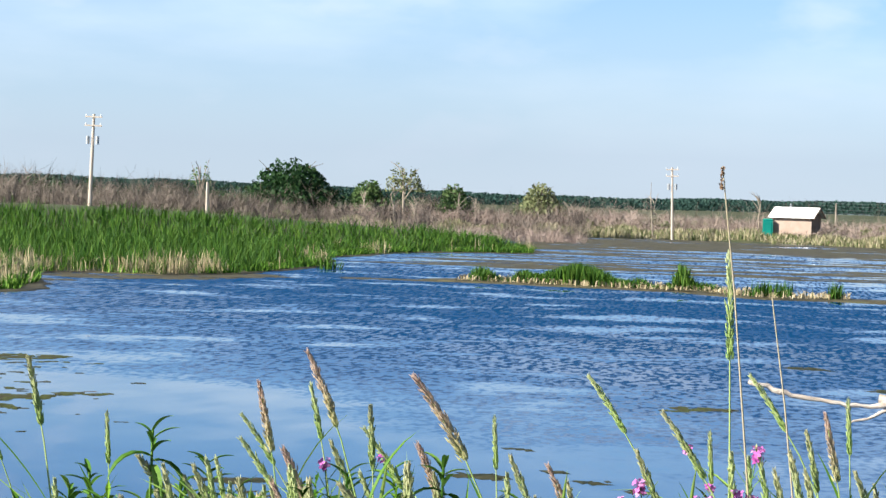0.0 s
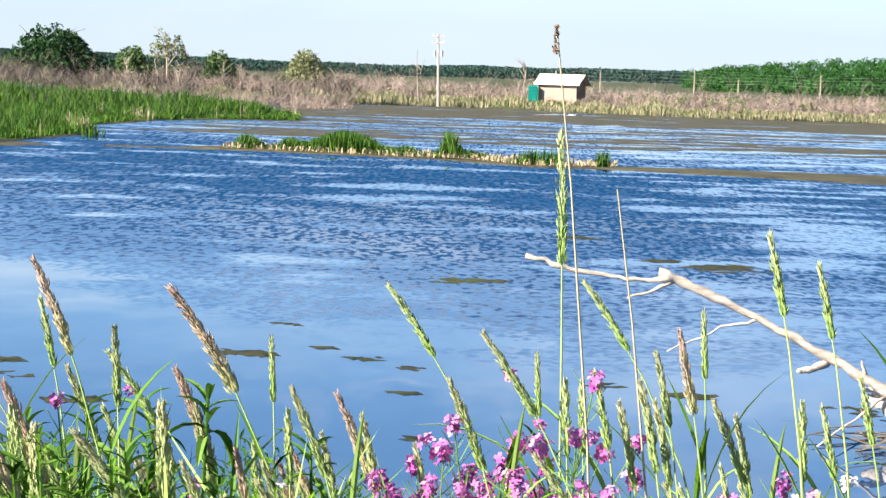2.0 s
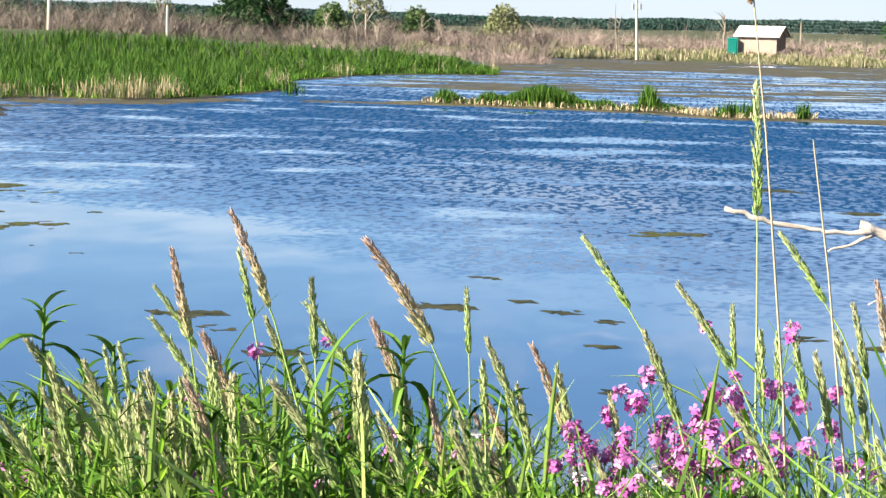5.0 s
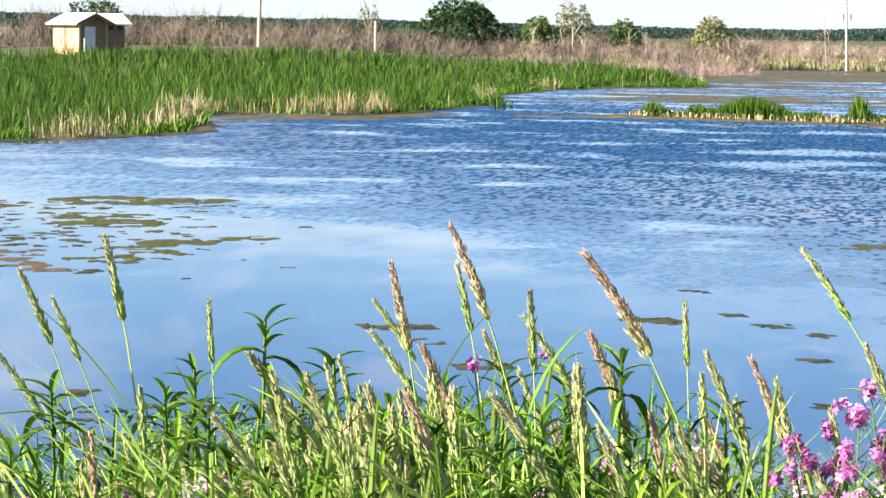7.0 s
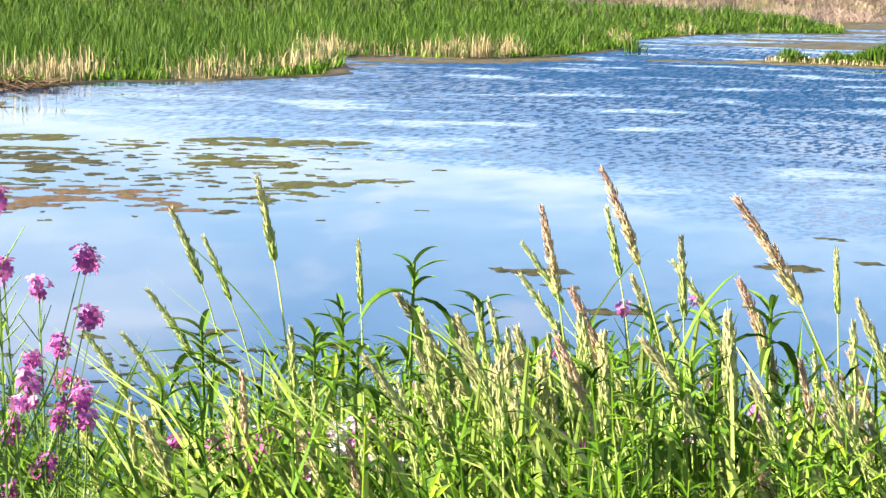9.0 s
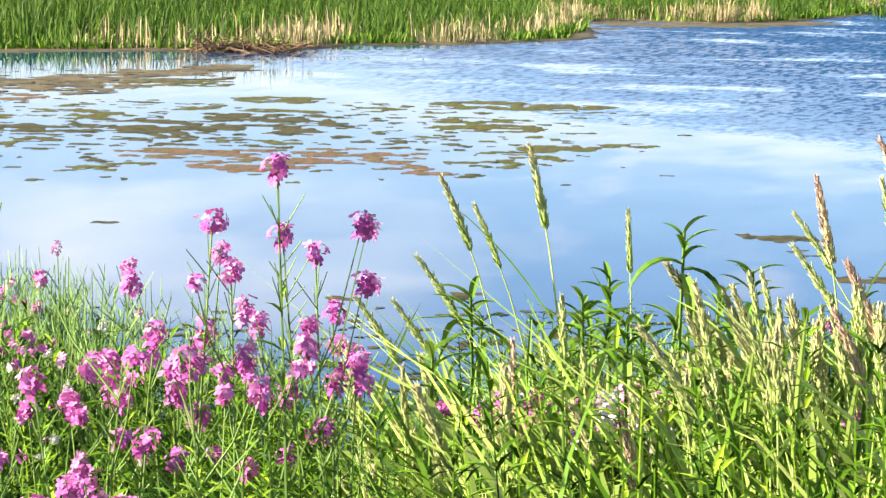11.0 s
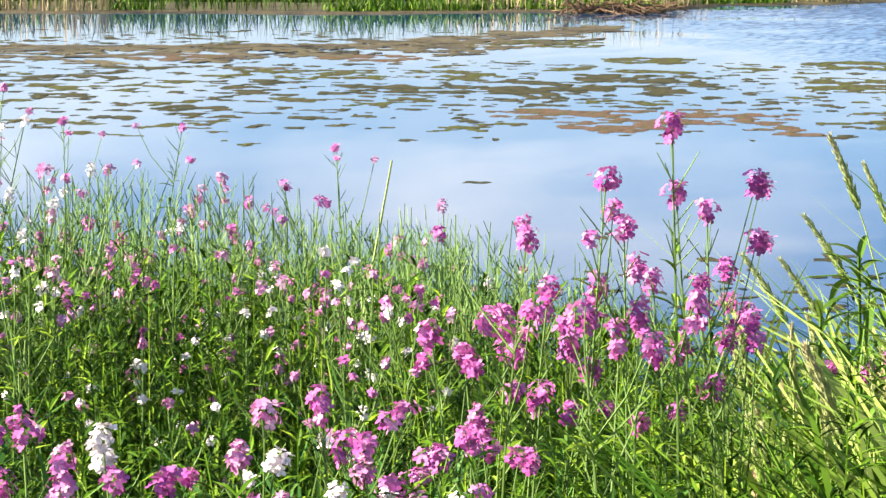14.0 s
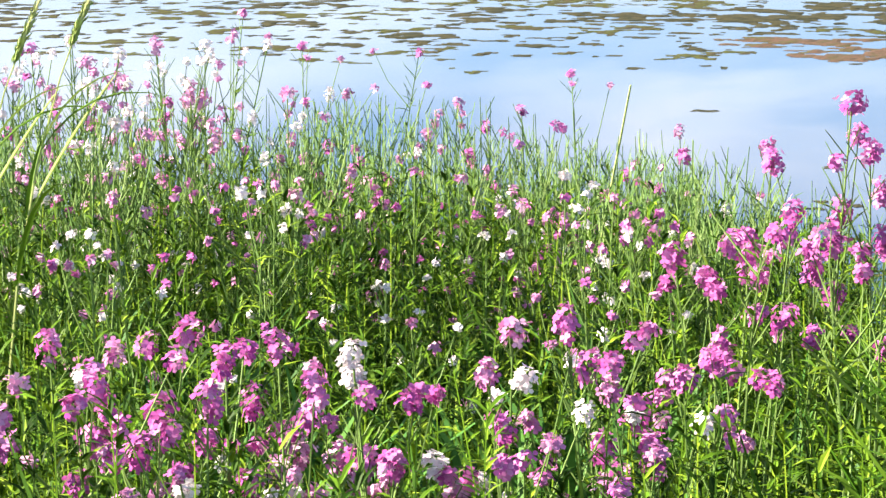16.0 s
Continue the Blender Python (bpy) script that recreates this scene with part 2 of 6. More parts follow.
# brown of the trim; on end and wing walls, shade put into colour
M_BROWN_TRIM_SHADE = solid("brown_trim_and_shade", [(0.16, 0.10, 0.065), (0.23, 0.15, 0.10)], 0.85, 1.5, 0.3)
M_ROOF = solid("pale_roof", [(0.66, 0.64, 0.62), (0.78, 0.77, 0.75), (0.84, 0.83, 0.82)], 0.55, 0.8, 0.1)
M_GREYDOOR = solid("grey_door", [(0.50, 0.51, 0.52), (0.60, 0.61, 0.62)], 0.5, 2.0, 0.1)
M_TEAL = solid("teal_plastic", [(0.005, 0.15, 0.12), (0.01, 0.22, 0.17)], 0.45, 1.0, 0.1)


def water_material():
    m, n, l, b = shader("pond_water", 0.02, 0.5)
    b.inputs["Base Color"].default_value = (0.004, 0.034, 0.095, 1)
    b.inputs["IOR"].default_value = 1.333
    co = n.new("ShaderNodeTexCoord")
    sep = n.new("ShaderNodeSeparateXYZ")
    l.new(co.outputs["Object"], sep.inputs["Vector"])

    def math_node(op, a, v):
        k = n.new("ShaderNodeMath")
        k.operation = op
        l.new(a, k.inputs[0])
        if isinstance(v, (int, float)):
            k.inputs[1].default_value = v
        else:
            l.new(v, k.inputs[1])
        return k.outputs[0]

    def noise_tex(scale, stretch, detail=3.0):
        mp, t = n.new("ShaderNodeMapping"), n.new("ShaderNodeTexNoise")
        mp.inputs["Scale"].default_value = stretch
        l.new(co.outputs["Object"], mp.inputs["Vector"])
        t.inputs["Scale"].default_value, t.inputs["Detail"].default_value = scale, detail
        l.new(mp.outputs["Vector"], t.inputs["Vector"])
        return t.outputs["Fac"]

    # wind reaches the open middle of the pond; slicks lie calm in it
    lee = math_node("MULTIPLY", math_node("MINIMUM", sep.outputs["X"], 0.0), 0.95)
    reach = math_node("ADD", sep.outputs["Y"], math_node("ADD", lee, math_node("MULTIPLY", sep.outputs["X"], 0.1)))
    wander = math_node("MULTIPLY_ADD", noise_tex(0.05, (1, 1, 1)), 22.0)
    wander.node.inputs[2].default_value = -11.0
    reach = math_node("ADD", reach, wander)
    rise, fall = n.new("ShaderNodeMapRange"), n.new("ShaderNodeMapRange")
    rise.inputs["From Min"].default_value, rise.inputs["From Max"].default_value = 33.0, 80.0
    fall.inputs["From Min"].default_value, fall.inputs["From Max"].default_value = 96.0, 125.0
    fall.inputs["To Min"].default_value, fall.inputs["To Max"].default_value = 1.0, 0.35
    l.new(reach, rise.inputs["Value"]), l.new(reach, fall.inputs["Value"])
    slick = n.new("ShaderNodeMapRange")
    slick.inputs["To Min"].default_value = 0.12
    slick.inputs["From Min"].default_value, slick.inputs["From Max"].default_value = 0.37, 0.49
    # slicks lie closer together towards the east
    east = math_node("MULTIPLY", math_node("MINIMUM", math_node("MAXIMUM", sep.outputs["X"], 0.0), 9.0), -0.007)
    l.new(math_node("ADD", noise_tex(0.3, (0.62, 0.8, 1), 5.0), east), slick.inputs["Value"])
    wind = math_node("MULTIPLY", math_node("MULTIPLY", rise.outputs["Result"], fall.outputs["Result"]), slick.outputs["Result"])
    def spread(a, lo, hi, top, bottom=0.0):
        k = n.new("ShaderNodeMapRange")
        k.inputs["From Min"].default_value, k.inputs["From Max"].default_value = lo, hi
        k.inputs["To Min"].default_value, k.inputs["To Max"].default_value = bottom, top
        l.new(a, k.inputs["Value"])
        return k.outputs["Result"]

    # steep faces of the wavelets lie to the south, their long backs almost level
    # they grow longer with the fetch
    fetch = math_node("MULTIPLY", math_node("POWER", sep.outputs["Y"], -0.6), -1750.0)
    ruffle = n.new("ShaderNodeCombineXYZ")
    l.new(math_node("MULTIPLY", sep.outputs["X"], 5.6), ruffle.inputs["X"]), l.new(fetch, ruffle.inputs["Y"])
    wave_a, wave_b = n.new("ShaderNodeTexNoise"), n.new("ShaderNodeTexNoise")
    wave_a.inputs["Scale"].default_value, wave_a.inputs["Detail"].default_value = 1.0, 2.0
    wave_b.inputs["Scale"].default_value, wave_b.inputs["Detail"].default_value = 0.33, 2.0
    l.new(ruffle.outputs["Vector"], wave_a.inputs["Vector"]), l.new(ruffle.outputs["Vector"], wave_b.inputs["Vector"])
    crest = math_node("ADD", math_node("MULTIPLY", wave_a.outputs["Fac"], 0.72), math_node("MULTIPLY", wave_b.outputs["Fac"], 0.28))
    face = math_node("MULTIPLY", spread(crest, 0.48, 0.62, -0.85, -0.16), wind)
    sway = math_node("MULTIPLY", spread(noise_tex(1.0, (3.1, 0.9, 3), 2.0), 0.3, 0.7, 0.12, -0.12), wind)
    calm = spread(noise_tex(0.8, (1, 0.5, 1), 2.0), 0.3, 0.7, 0.004, -0.004)
    slope = n.new("ShaderNodeCombineXYZ")
    slope.inputs["Z"].default_value = 1.0
    l.new(math_node("ADD", sway, calm), slope.inputs["X"]), l.new(math_node("ADD", face, calm), slope.inputs["Y"])
    unit = n.new("ShaderNodeVectorMath")
    unit.operation = "NORMALIZE"
    l.new(slope.outputs["Vector"], unit.inputs[0])
    l.new(unit.outputs["Vector"], b.inputs["Normal"])
    return m


M_WATER = water_material()


# ---- mesh tools ----
class Geo:
    """Vertices and faces gathered for one mesh."""

    def __init__(self):
        self.v, self.f = [], []

    def add(self, verts, faces):
        k = len(self.v)
        self.v.extend(tuple(p) for p in verts)
        self.f.extend(tuple(i + k for i in q) for q in faces)
        return self

    def mesh(self, name, mat, smooth=False):
        me = bpy.data.meshes.new(name)
        me.from_pydata(self.v, [], self.f)
        me.materials.append(mat)
        if smooth:
            me.shade_smooth()
        me.update()
        return me


def part(name, geo, mat, parent=None, label="", smooth=False):
    ob = new(name, geo.mesh(name, mat, smooth) if isinstance(geo, Geo) else geo)
    ob.parent = parent
    return tagged(ob, label)


def thing(name, label, category, group="", at=(0, 0, 0)):
    ob = new(name)
    ob.empty_display_size = 0.1
    ob.location = at
    return tagged(ob, label, category, group)


def tube(geo, pts, radii, sides=6):
    """A round limb along points, closed at both ends."""
    pts = [Vector(p) for p in pts]
    rings, faces = [], []
    for i, p in enumerate(pts):
        d = (pts[min(i + 1, len(pts) - 1)] - pts[max(i - 1, 0)]).normalized()
        a = d.cross(Vector((0.31, 0.17, 0.93)) if abs(d.z) < 0.9 else Vector((1, 0, 0))).normalized()
        b = d.cross(a)
        for k in range(sides):
            w = 2 * math.pi * k / sides
            rings.append(p + (a * math.cos(w) + b * math.sin(w)) * radii[i])
    for i in range(len(pts) - 1):
        for k in range(sides):
            faces.append((i * sides + k, i * sides + (k + 1) % sides, (i + 1) * sides + (k + 1) % sides, (i + 1) * sides + k))
    faces.append(tuple(range(sides))[::-1])
    faces.append(tuple(range((len(pts) - 1) * sides, len(pts) * sides)))
    return geo.add(rings, faces)


def box(geo, lo, hi):
    (a, b, c), (d, e, f) = lo, hi
    return geo.add([(a, b, c), (d, b, c), (d, e, c), (a, e, c), (a, b, f), (d, b, f), (d, e, f), (a, e, f)],
                   [(3, 2, 1, 0), (4, 5, 6, 7), (0, 1, 5, 4), (1, 2, 6, 5), (2, 3, 7, 6), (3, 0, 4, 7)])


def leaf(geo, base, way, length, width, droop=0.4, fold=0.25, steps=4):
    """A lance-shaped leaf with a folded midrib that arches over."""
    base, way = Vector(base), Vector(way).normalized()
    side = way.cross(Vector((0, 0, 1)))
    side = side.normalized() if side.length > 1e-3 else Vector((1, 0, 0))
    verts, faces, p = [], [], base.copy()
    for i in range(steps + 1):
        u = i / steps
        w = width * 0.5 * math.sin(math.pi * min(1.0, 0.12 + 0.88 * u)) ** 0.8 if i < steps else 0.0
        up = side.cross(way).normalized()
        verts += [p - side * w + up * w * fold * 2, p.copy(), p + side * w + up * w * fold * 2]
        way = (way + Vector((0, 0, -droop / steps))).normalized()
        p = p + way * (length / steps)
    for i in range(steps):
        k = 3 * i
        faces += [(k, k + 1, k + 4, k + 3), (k + 1, k + 2, k + 5, k + 4)]
    return geo.add(verts, faces)


def blades(name, base, height, width, lean, mat, label, category, rng, taper=0.5):
    """Many upright blades in one mesh: each a bent, pointed strip. base: (n, 3)."""
    n = len(base)
    a = rng.uniform(0, 2 * np.pi, n)
    face = np.stack([np.cos(a), np.sin(a), 0 * a], -1)
    tip = base + np.stack([lean[:, 0], lean[:, 1], height], -1)
    mid = base + np.stack([lean[:, 0] * 0.3, lean[:, 1] * 0.3, height * taper], -1)
    w = face * (width[:, None] / 2)
    v = np.stack([base - w * 0.8, base + w * 0.8, mid - w, mid + w, tip], 1).reshape(-1, 3)
    k = np.arange(n)[:, None] * 5
    quads, tris = (k + [0, 1, 3, 2]).tolist(), (k + [2, 3, 4]).tolist()
    me = bpy.data.meshes.new(name)
    me.from_pydata(v.tolist(), [], quads + tris)
    me.materials.append(mat)
    return tagged(new(name, me), label, category, kind="stuff")


def arching_blades(name, base, height, width, lean, mat, label, category, rng):
    """Long blades that rise, arch over and hang at their tips: each a strip of three bends and a point."""
    n = len(base)
    a = rng.uniform(-0.9, 0.9, n)
    w = np.stack([np.cos(a), np.sin(a), 0 * a], -1) * (width[:, None] / 2)
    droop = rng.uniform(0.0, 0.32, n)
    rows = []
    for u, k in ((0.0, 0.8), (0.35, 1.0), (0.65, 0.9), (0.86, 0.6)):
        c = base + np.stack([lean[:, 0] * u ** 2.2, lean[:, 1] * u ** 2.2, height * (u - droop * u ** 4)], -1)
        rows += [c - w * k, c + w * k]
    rows.append(base + np.stack([lean[:, 0] * 1.12, lean[:, 1] * 1.12, height * (1 - droop * 1.15)], -1))
    v = np.stack(rows, 1).reshape(-1, 3)
    k = np.arange(n)[:, None] * 9
    faces = (k + [0, 1, 3, 2]).tolist() + (k + [2, 3, 5, 4]).tolist() + (k + [4, 5, 7, 6]).tolist() + (k + [6, 7, 8]).tolist()
    me = bpy.data.meshes.new(name)
    me.from_pydata(v.tolist(), [], faces)
    me.materials.append(mat)
    return tagged(new(name, me), label, category, kind="stuff")


def polar(az, r):
    """Places on the plan from degrees to the left of +y and metres from the viewpoint."""
    a = np.radians(az)
    return -np.sin(a) * r, np.cos(a) * r


def ease(x, a, b):
    u = np.clip((np.asarray(x, float) - a) / (b - a), 0, 1)
    return u * u * (3 - 2 * u)


# ---- the lie of the land ----
BED = np.array([(-110, 50), (-60, 56), (-46.8, 60), (-37.9, 65), (-34, 69), (-30.4, 70.6), (-30.2, 76.8), (-27.1, 80.2), (-25.6, 86.4),
                (-27.5, 96), (-30.7, 104.4), (-28.7, 108), (-25.3, 107.4), (-22.8, 112.7), (-21.8, 131.4), (-24.7, 149.8), (-23.2, 169),
                (-19.8, 177), (-14.8, 182), (-16, 196), (-30, 225), (-80, 250), (-130, 200)])
ISLAND = np.array([(-12.75, 112.6), (-8.2, 111.2), (-1.7, 108.8), (1.5, 103.6), (4.8, 104.3), (5.0, 106.2), (2.5, 107.5), (-2, 112.6), (-7, 115.5), (-12, 116)])
SPIT = np.array([(4.0, 104.0), (9.2, 101.4), (13.3, 98.2), (17.2, 96.0), (30, 94), (30, 106), (19.4, 106.5), (13.0, 106.5), (7.8, 107), (4, 106)])


def inside(poly, x, y):
    x, y = np.asarray(x, float), np.asarray(y, float)
    hit = np.zeros(x.shape, bool)
    for (ax, ay), (bx, by) in zip(poly, np.roll(poly, -1, 0)):
        if ay != by:
            hit ^= ((ay > y) != (by > y)) & (x < (bx - ax) * (y - ay) / (by - ay) + ax)
    return hit


def shore(az):
    """Distance of the far shore."""
    return np.interp(az, [-40, -14, -10.2, -9.2, -6, -3.5, -1, 1.5, 4.6, 8, 12, 40], [330, 330, 318, 274, 268, 270, 282, 290, 282, 282, 240, 240])


def edge_gap(poly, p):
    """Distance of points to the nearest side of an outline."""
    best = np.full(len(p), 1e9)
    for a, b in zip(poly, np.roll(poly, -1, 0)):
        u = np.clip(((p - a) @ (b - a)) / ((b - a) @ (b - a)), 0, 1)
        best = np.minimum(best, np.hypot(*(p - a - u[:, None] * (b - a)).T))
    return best


def bed_rise(x, y):
    p = np.stack([np.ravel(x), np.ravel(y)], -1)
    return ease(edge_gap(BED, p), 0.5, 5.0).reshape(np.shape(x))


def height(x, y):
    """Height of the ground over the water."""
    x, y = np.asarray(x, float), np.asarray(y, float)
    r, az = np.hypot(x, y), np.degrees(np.arctan2(-x, y))
    rr = r - 2.2 * ease(az, 24, 36)
    bank = np.interp(rr, [0, 4, 7, 9, 12, 16, 19, 24], [2.1, 1.95, 1.7, 1.45, 0.9, 0.0, -0.45, -0.6])
    far = -0.6 + 1.1 * ease(r, shore(az) - 3, shore(az) + 5) + 0.6 * ease(r, 300, 600)
    bed = np.where(inside(BED, x, y), 0.6 * bed_rise(x, y), 0.0)
    mound = 2.4 * np.exp(-(((x + 60) / 38) ** 2 + ((y - 205) / 26) ** 2)) * ease(r, 165, 190)
    mound = mound + 0.5 * np.exp(-(((x - 5.5) / 9) ** 2 + ((y - 290) / 6) ** 2))
    z = np.where(r < 24, bank, np.maximum(far, -0.6 + bed) + mound)
    side = ease(np.abs(az - 15), 55, 75)
    return z * (1 - side) + 2.1 * side


def make_ground():
    az = np.r_[np.arange(-20, 52, 0.4), np.arange(52, 340, 6)]
    r = np.r_[0.0, np.geomspace(0.5, 24, 48), np.geomspace(25, 420, 120), np.geomspace(450, 4500, 26)]
    x, y = polar(az[None, :], r[:, None])
    z = height(x, y)
    z += np.where(r[:, None] < 20, 0.03 * np.sin(x * 5.1 + y * 3.7) * np.cos(y * 4.3), 0)
    n, m = len(r), len(az)
    idx = np.arange(n * m).reshape(n, m)
    nxt = np.roll(idx, -1, 1)
    faces = np.stack([idx[:-1], nxt[:-1], nxt[1:], idx[1:]], -1).reshape(-1, 4)
    me = bpy.data.meshes.new("ground")
    me.from_pydata(np.stack([x, y, z], -1).reshape(-1, 3).tolist(), [], faces[:, ::-1].tolist())
    me.materials.append(M_SOIL)
    me.shade_smooth()
    tagged(new("ground", me), "grassy bank and low marshy land round the pond", "ground", kind="structure")


make_ground()
g = Geo()
g.add([(-170, 8, 0), (220, 8, 0), (220, 440, 0), (-170, 440, 0)], [(0, 1, 2, 3)])
tagged(part("water", g, M_WATER), "blue wind-rippled pond water with calm slicks", "water", kind="structure")


def flat_mat(geo, cx, cy, rx, ry, rng, z=0.012, rough=0.35, steps=34, turn=0.0):
    """A floating patch with a ragged outline and a low rounded rim."""
    ph = rng.uniform(0, 6.28, 6)
    rim, top = [], []
    for k in range(steps):
        a = 2 * math.pi * k / steps
        s = 1 + rough * (0.6 * math.sin(2 * a + ph[0]) + 0.5 * math.sin(3 * a + ph[1]) + 0.4 * math.sin(5 * a + ph[2])
                         + 0.4 * math.sin(8 * a + ph[3]) + 0.4 * math.sin(13 * a + ph[4])) * 0.8 + rng.uniform(-0.3, 0.3) * rough
        s = max(s, 0.25)
        ex, ey = rx * s * math.cos(a), ry * s * math.sin(a)
        px, py = ex * math.cos(turn) - ey * math.sin(turn), ex * math.sin(turn) + ey * math.cos(turn)
        rim.append((cx + px, cy + py, 0.003))
        top.append((cx + px * 0.86, cy + py * 0.86, z + rng.uniform(0, z * 0.6)))
    faces = [(k, (k + 1) % steps, steps + (k + 1) % steps, steps + k) for k in range(steps)]
    faces += [(steps + k, steps + (k + 1) % steps, 2 * steps) for k in range(steps)]
    return geo.add(rim + top + [(cx, cy, z * 1.6)], faces)


def bank_from(name, poly, mat, label, grow, z, rng, cap, deep):
    """A low margin of mud and litter that follows an outline, uneven at its edge."""
    pts, out = [], []
    area = sum(a[0] * b[1] - b[0] * a[1] for a, b in zip(poly, np.roll(poly, -1, 0)))
    for p, q in zip(poly, np.roll(poly, -1, 0)):
        k = max(1, int(np.hypot(*(q - p)) / 0.8))
        d = (q - p) / np.hypot(*(q - p))
        pts += [p + (q - p) * i / k for i in range(k)]
        out += [np.array((d[1], -d[0])) * (1 if area > 0 else -1)] * k
    pts, out = np.array(pts), np.array(out)
    for _ in range(4):
        out = (np.roll(out, 1, 0) + out * 2 + np.roll(out, -1, 0)) / 4
    n = len(pts)
    wob = np.convolve(rng.normal(0, 1, n + 6), np.ones(7) / 7, "valid")[:n] * 1.3
    edge = pts + out * (grow + wob[:, None] * grow + rng.uniform(-0.15, 0.15, (n, 1)))
    g = Geo()
    v = [(x, y, -0.05) for x, y in edge] + [(x, y, z * rng.uniform(0.6, 1.2)) for x, y in edge - out * 0.3]
    v += [(x, y, z * rng.uniform(1, 1.8)) for x, y in pts - out * deep]
    f = []
    for k in range(n):
        j = (k + 1) % n
        f += [(k, j, n + j, n + k), (n + k, n + j, 2 * n + j, 2 * n + k)]
    if cap:
        c = (pts - out * deep).mean(0)
        v.append((c[0], c[1], z * 1.5))
        f += [(2 * n + k, 2 * n + (k + 1) % n, 3 * n) for k in range(n)]
    g.add(v, f)
    tagged(part(name, g, mat), label, "mud", kind="structure")


rng = np.random.default_rng(4)
bank_from("mud_margin", BED, M_MUD, "olive-brown wet mud under the reeds", 0.4, 0.05, rng, False, 6.0)
bank_from("mud_island", ISLAND, M_MUD, "low muddy island fringed with reeds", 1.1, 0.06, rng, True, 0.8)
bank_from("mud_spit", SPIT, M_MUD, "brown spit of mud and algae", 0.5, 0.05, rng, True, 1.0)


# ---- reeds ----
def scatter_in(poly, n, rng, front=None):
    lo, hi = poly.min(0), poly.max(0)
    out = np.zeros((0, 2))
    while len(out) < n:
        p = rng.uniform(lo, hi, (n * 3, 2))
        p = p[inside(poly, p[:, 0], p[:, 1])]
        if front is not None:
            p = p[front(p, rng)]
        out = np.concatenate([out, p])
    return out[:n]


def seen_bed(p, rng):
    az = np.degrees(np.arctan2(-p[:, 0], p[:, 1]))
    return (az < 42) & (np.hypot(*p.T) < 199)


def reed_bed():
    rng = np.random.default_rng(11)
    p = scatter_in(BED, 330000, rng, seen_bed)
    gap = edge_gap(BED, p)
    r = np.hypot(*p.T)
    clump = np.array([noise.noise((x * 0.22, y * 0.22, 3.0)) + 0.5 * noise.noise((x * 0.9, y * 0.9, 1.0)) for x, y in p])
    tuft = np.array([noise.noise((x * 1.3, y * 0.7, 6.0)) for x, y in p])
    upright = 0.55 + 0.45 * ease(r, 74, 100)
    keep = rng.uniform(0, 1, len(p)) < np.where(gap < 9, 0.95, 0.5) * (0.7 + 0.6 * clump) * (0.75 + np.where(gap < 4, 1.3, 0.5) * tuft) * upright
    p, gap, clump, tuft, r, upright = p[keep], gap[keep], clump[keep], tuft[keep], r[keep], upright[keep]
    z = np.maximum(height(p[:, 0], p[:, 1]), 0.0)
    h = (1.0 + 0.42 * clump + 0.3 * tuft + rng.normal(0, 0.17, len(p))) * np.where(rng.uniform(0, 1, len(p)) < 0.3, rng.uniform(0.5, 0.95, len(p)), 1.0) * (0.68 + 0.32 * ease(gap, 0.3, 3.0)) * (1 - 0.3 * ease(r, 120, 175) * ease(np.degrees(np.arctan2(-p[:, 0], p[:, 1])), 13, 8))
    w = rng.uniform(0.018, 0.042, len(p)) * (1 + 0.9 * ease(r, 90, 180))
    lean = rng.normal(0, 0.28, (len(p), 2)) * (upright * np.where(rng.uniform(0, 1, len(p)) < 0.2, 1.9, 1.0))[:, None]
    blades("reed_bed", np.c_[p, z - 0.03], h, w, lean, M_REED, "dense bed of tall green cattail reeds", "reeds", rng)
    # last year's dry stalks stand in patches along the water's edge
    p = scatter_in(BED, 30000, rng, lambda q, g: (edge_gap(BED, q) < 3.4) & seen_bed(q, g))
    patch = np.array([noise.noise((x * 0.3, y * 0.16, 8.0)) for x, y in p])
    near = sum(np.exp(-((p - c) ** 2).sum(1) / w) for c, w in (((-30.0, 74.0), 9), ((-27.0, 86.0), 16), ((-31.2, 105.5), 14), ((-27.5, 108.5), 8), ((-24.2, 111.0), 8)))
    p = p[(patch - 0.16 * (np.hypot(*p.T) > 116) + 0.36 * near - 0.12 * (edge_gap(BED, p) > 1.6) + rng.uniform(-0.2, 0.2, len(p))) > 0.34]
    h = rng.uniform(0.3, 0.85, len(p)) * (1 + 0.5 * (rng.uniform(0, 1, len(p)) < 0.25))
    blades("dry_reeds", np.c_[p, np.zeros(len(p))], h, rng.uniform(0.018, 0.036, len(p)), rng.normal(0, 0.16, (len(p), 2)), M_REED_DRY,
           "pale dry reed stalks standing at the water's edge", "reeds", rng, 0.8)


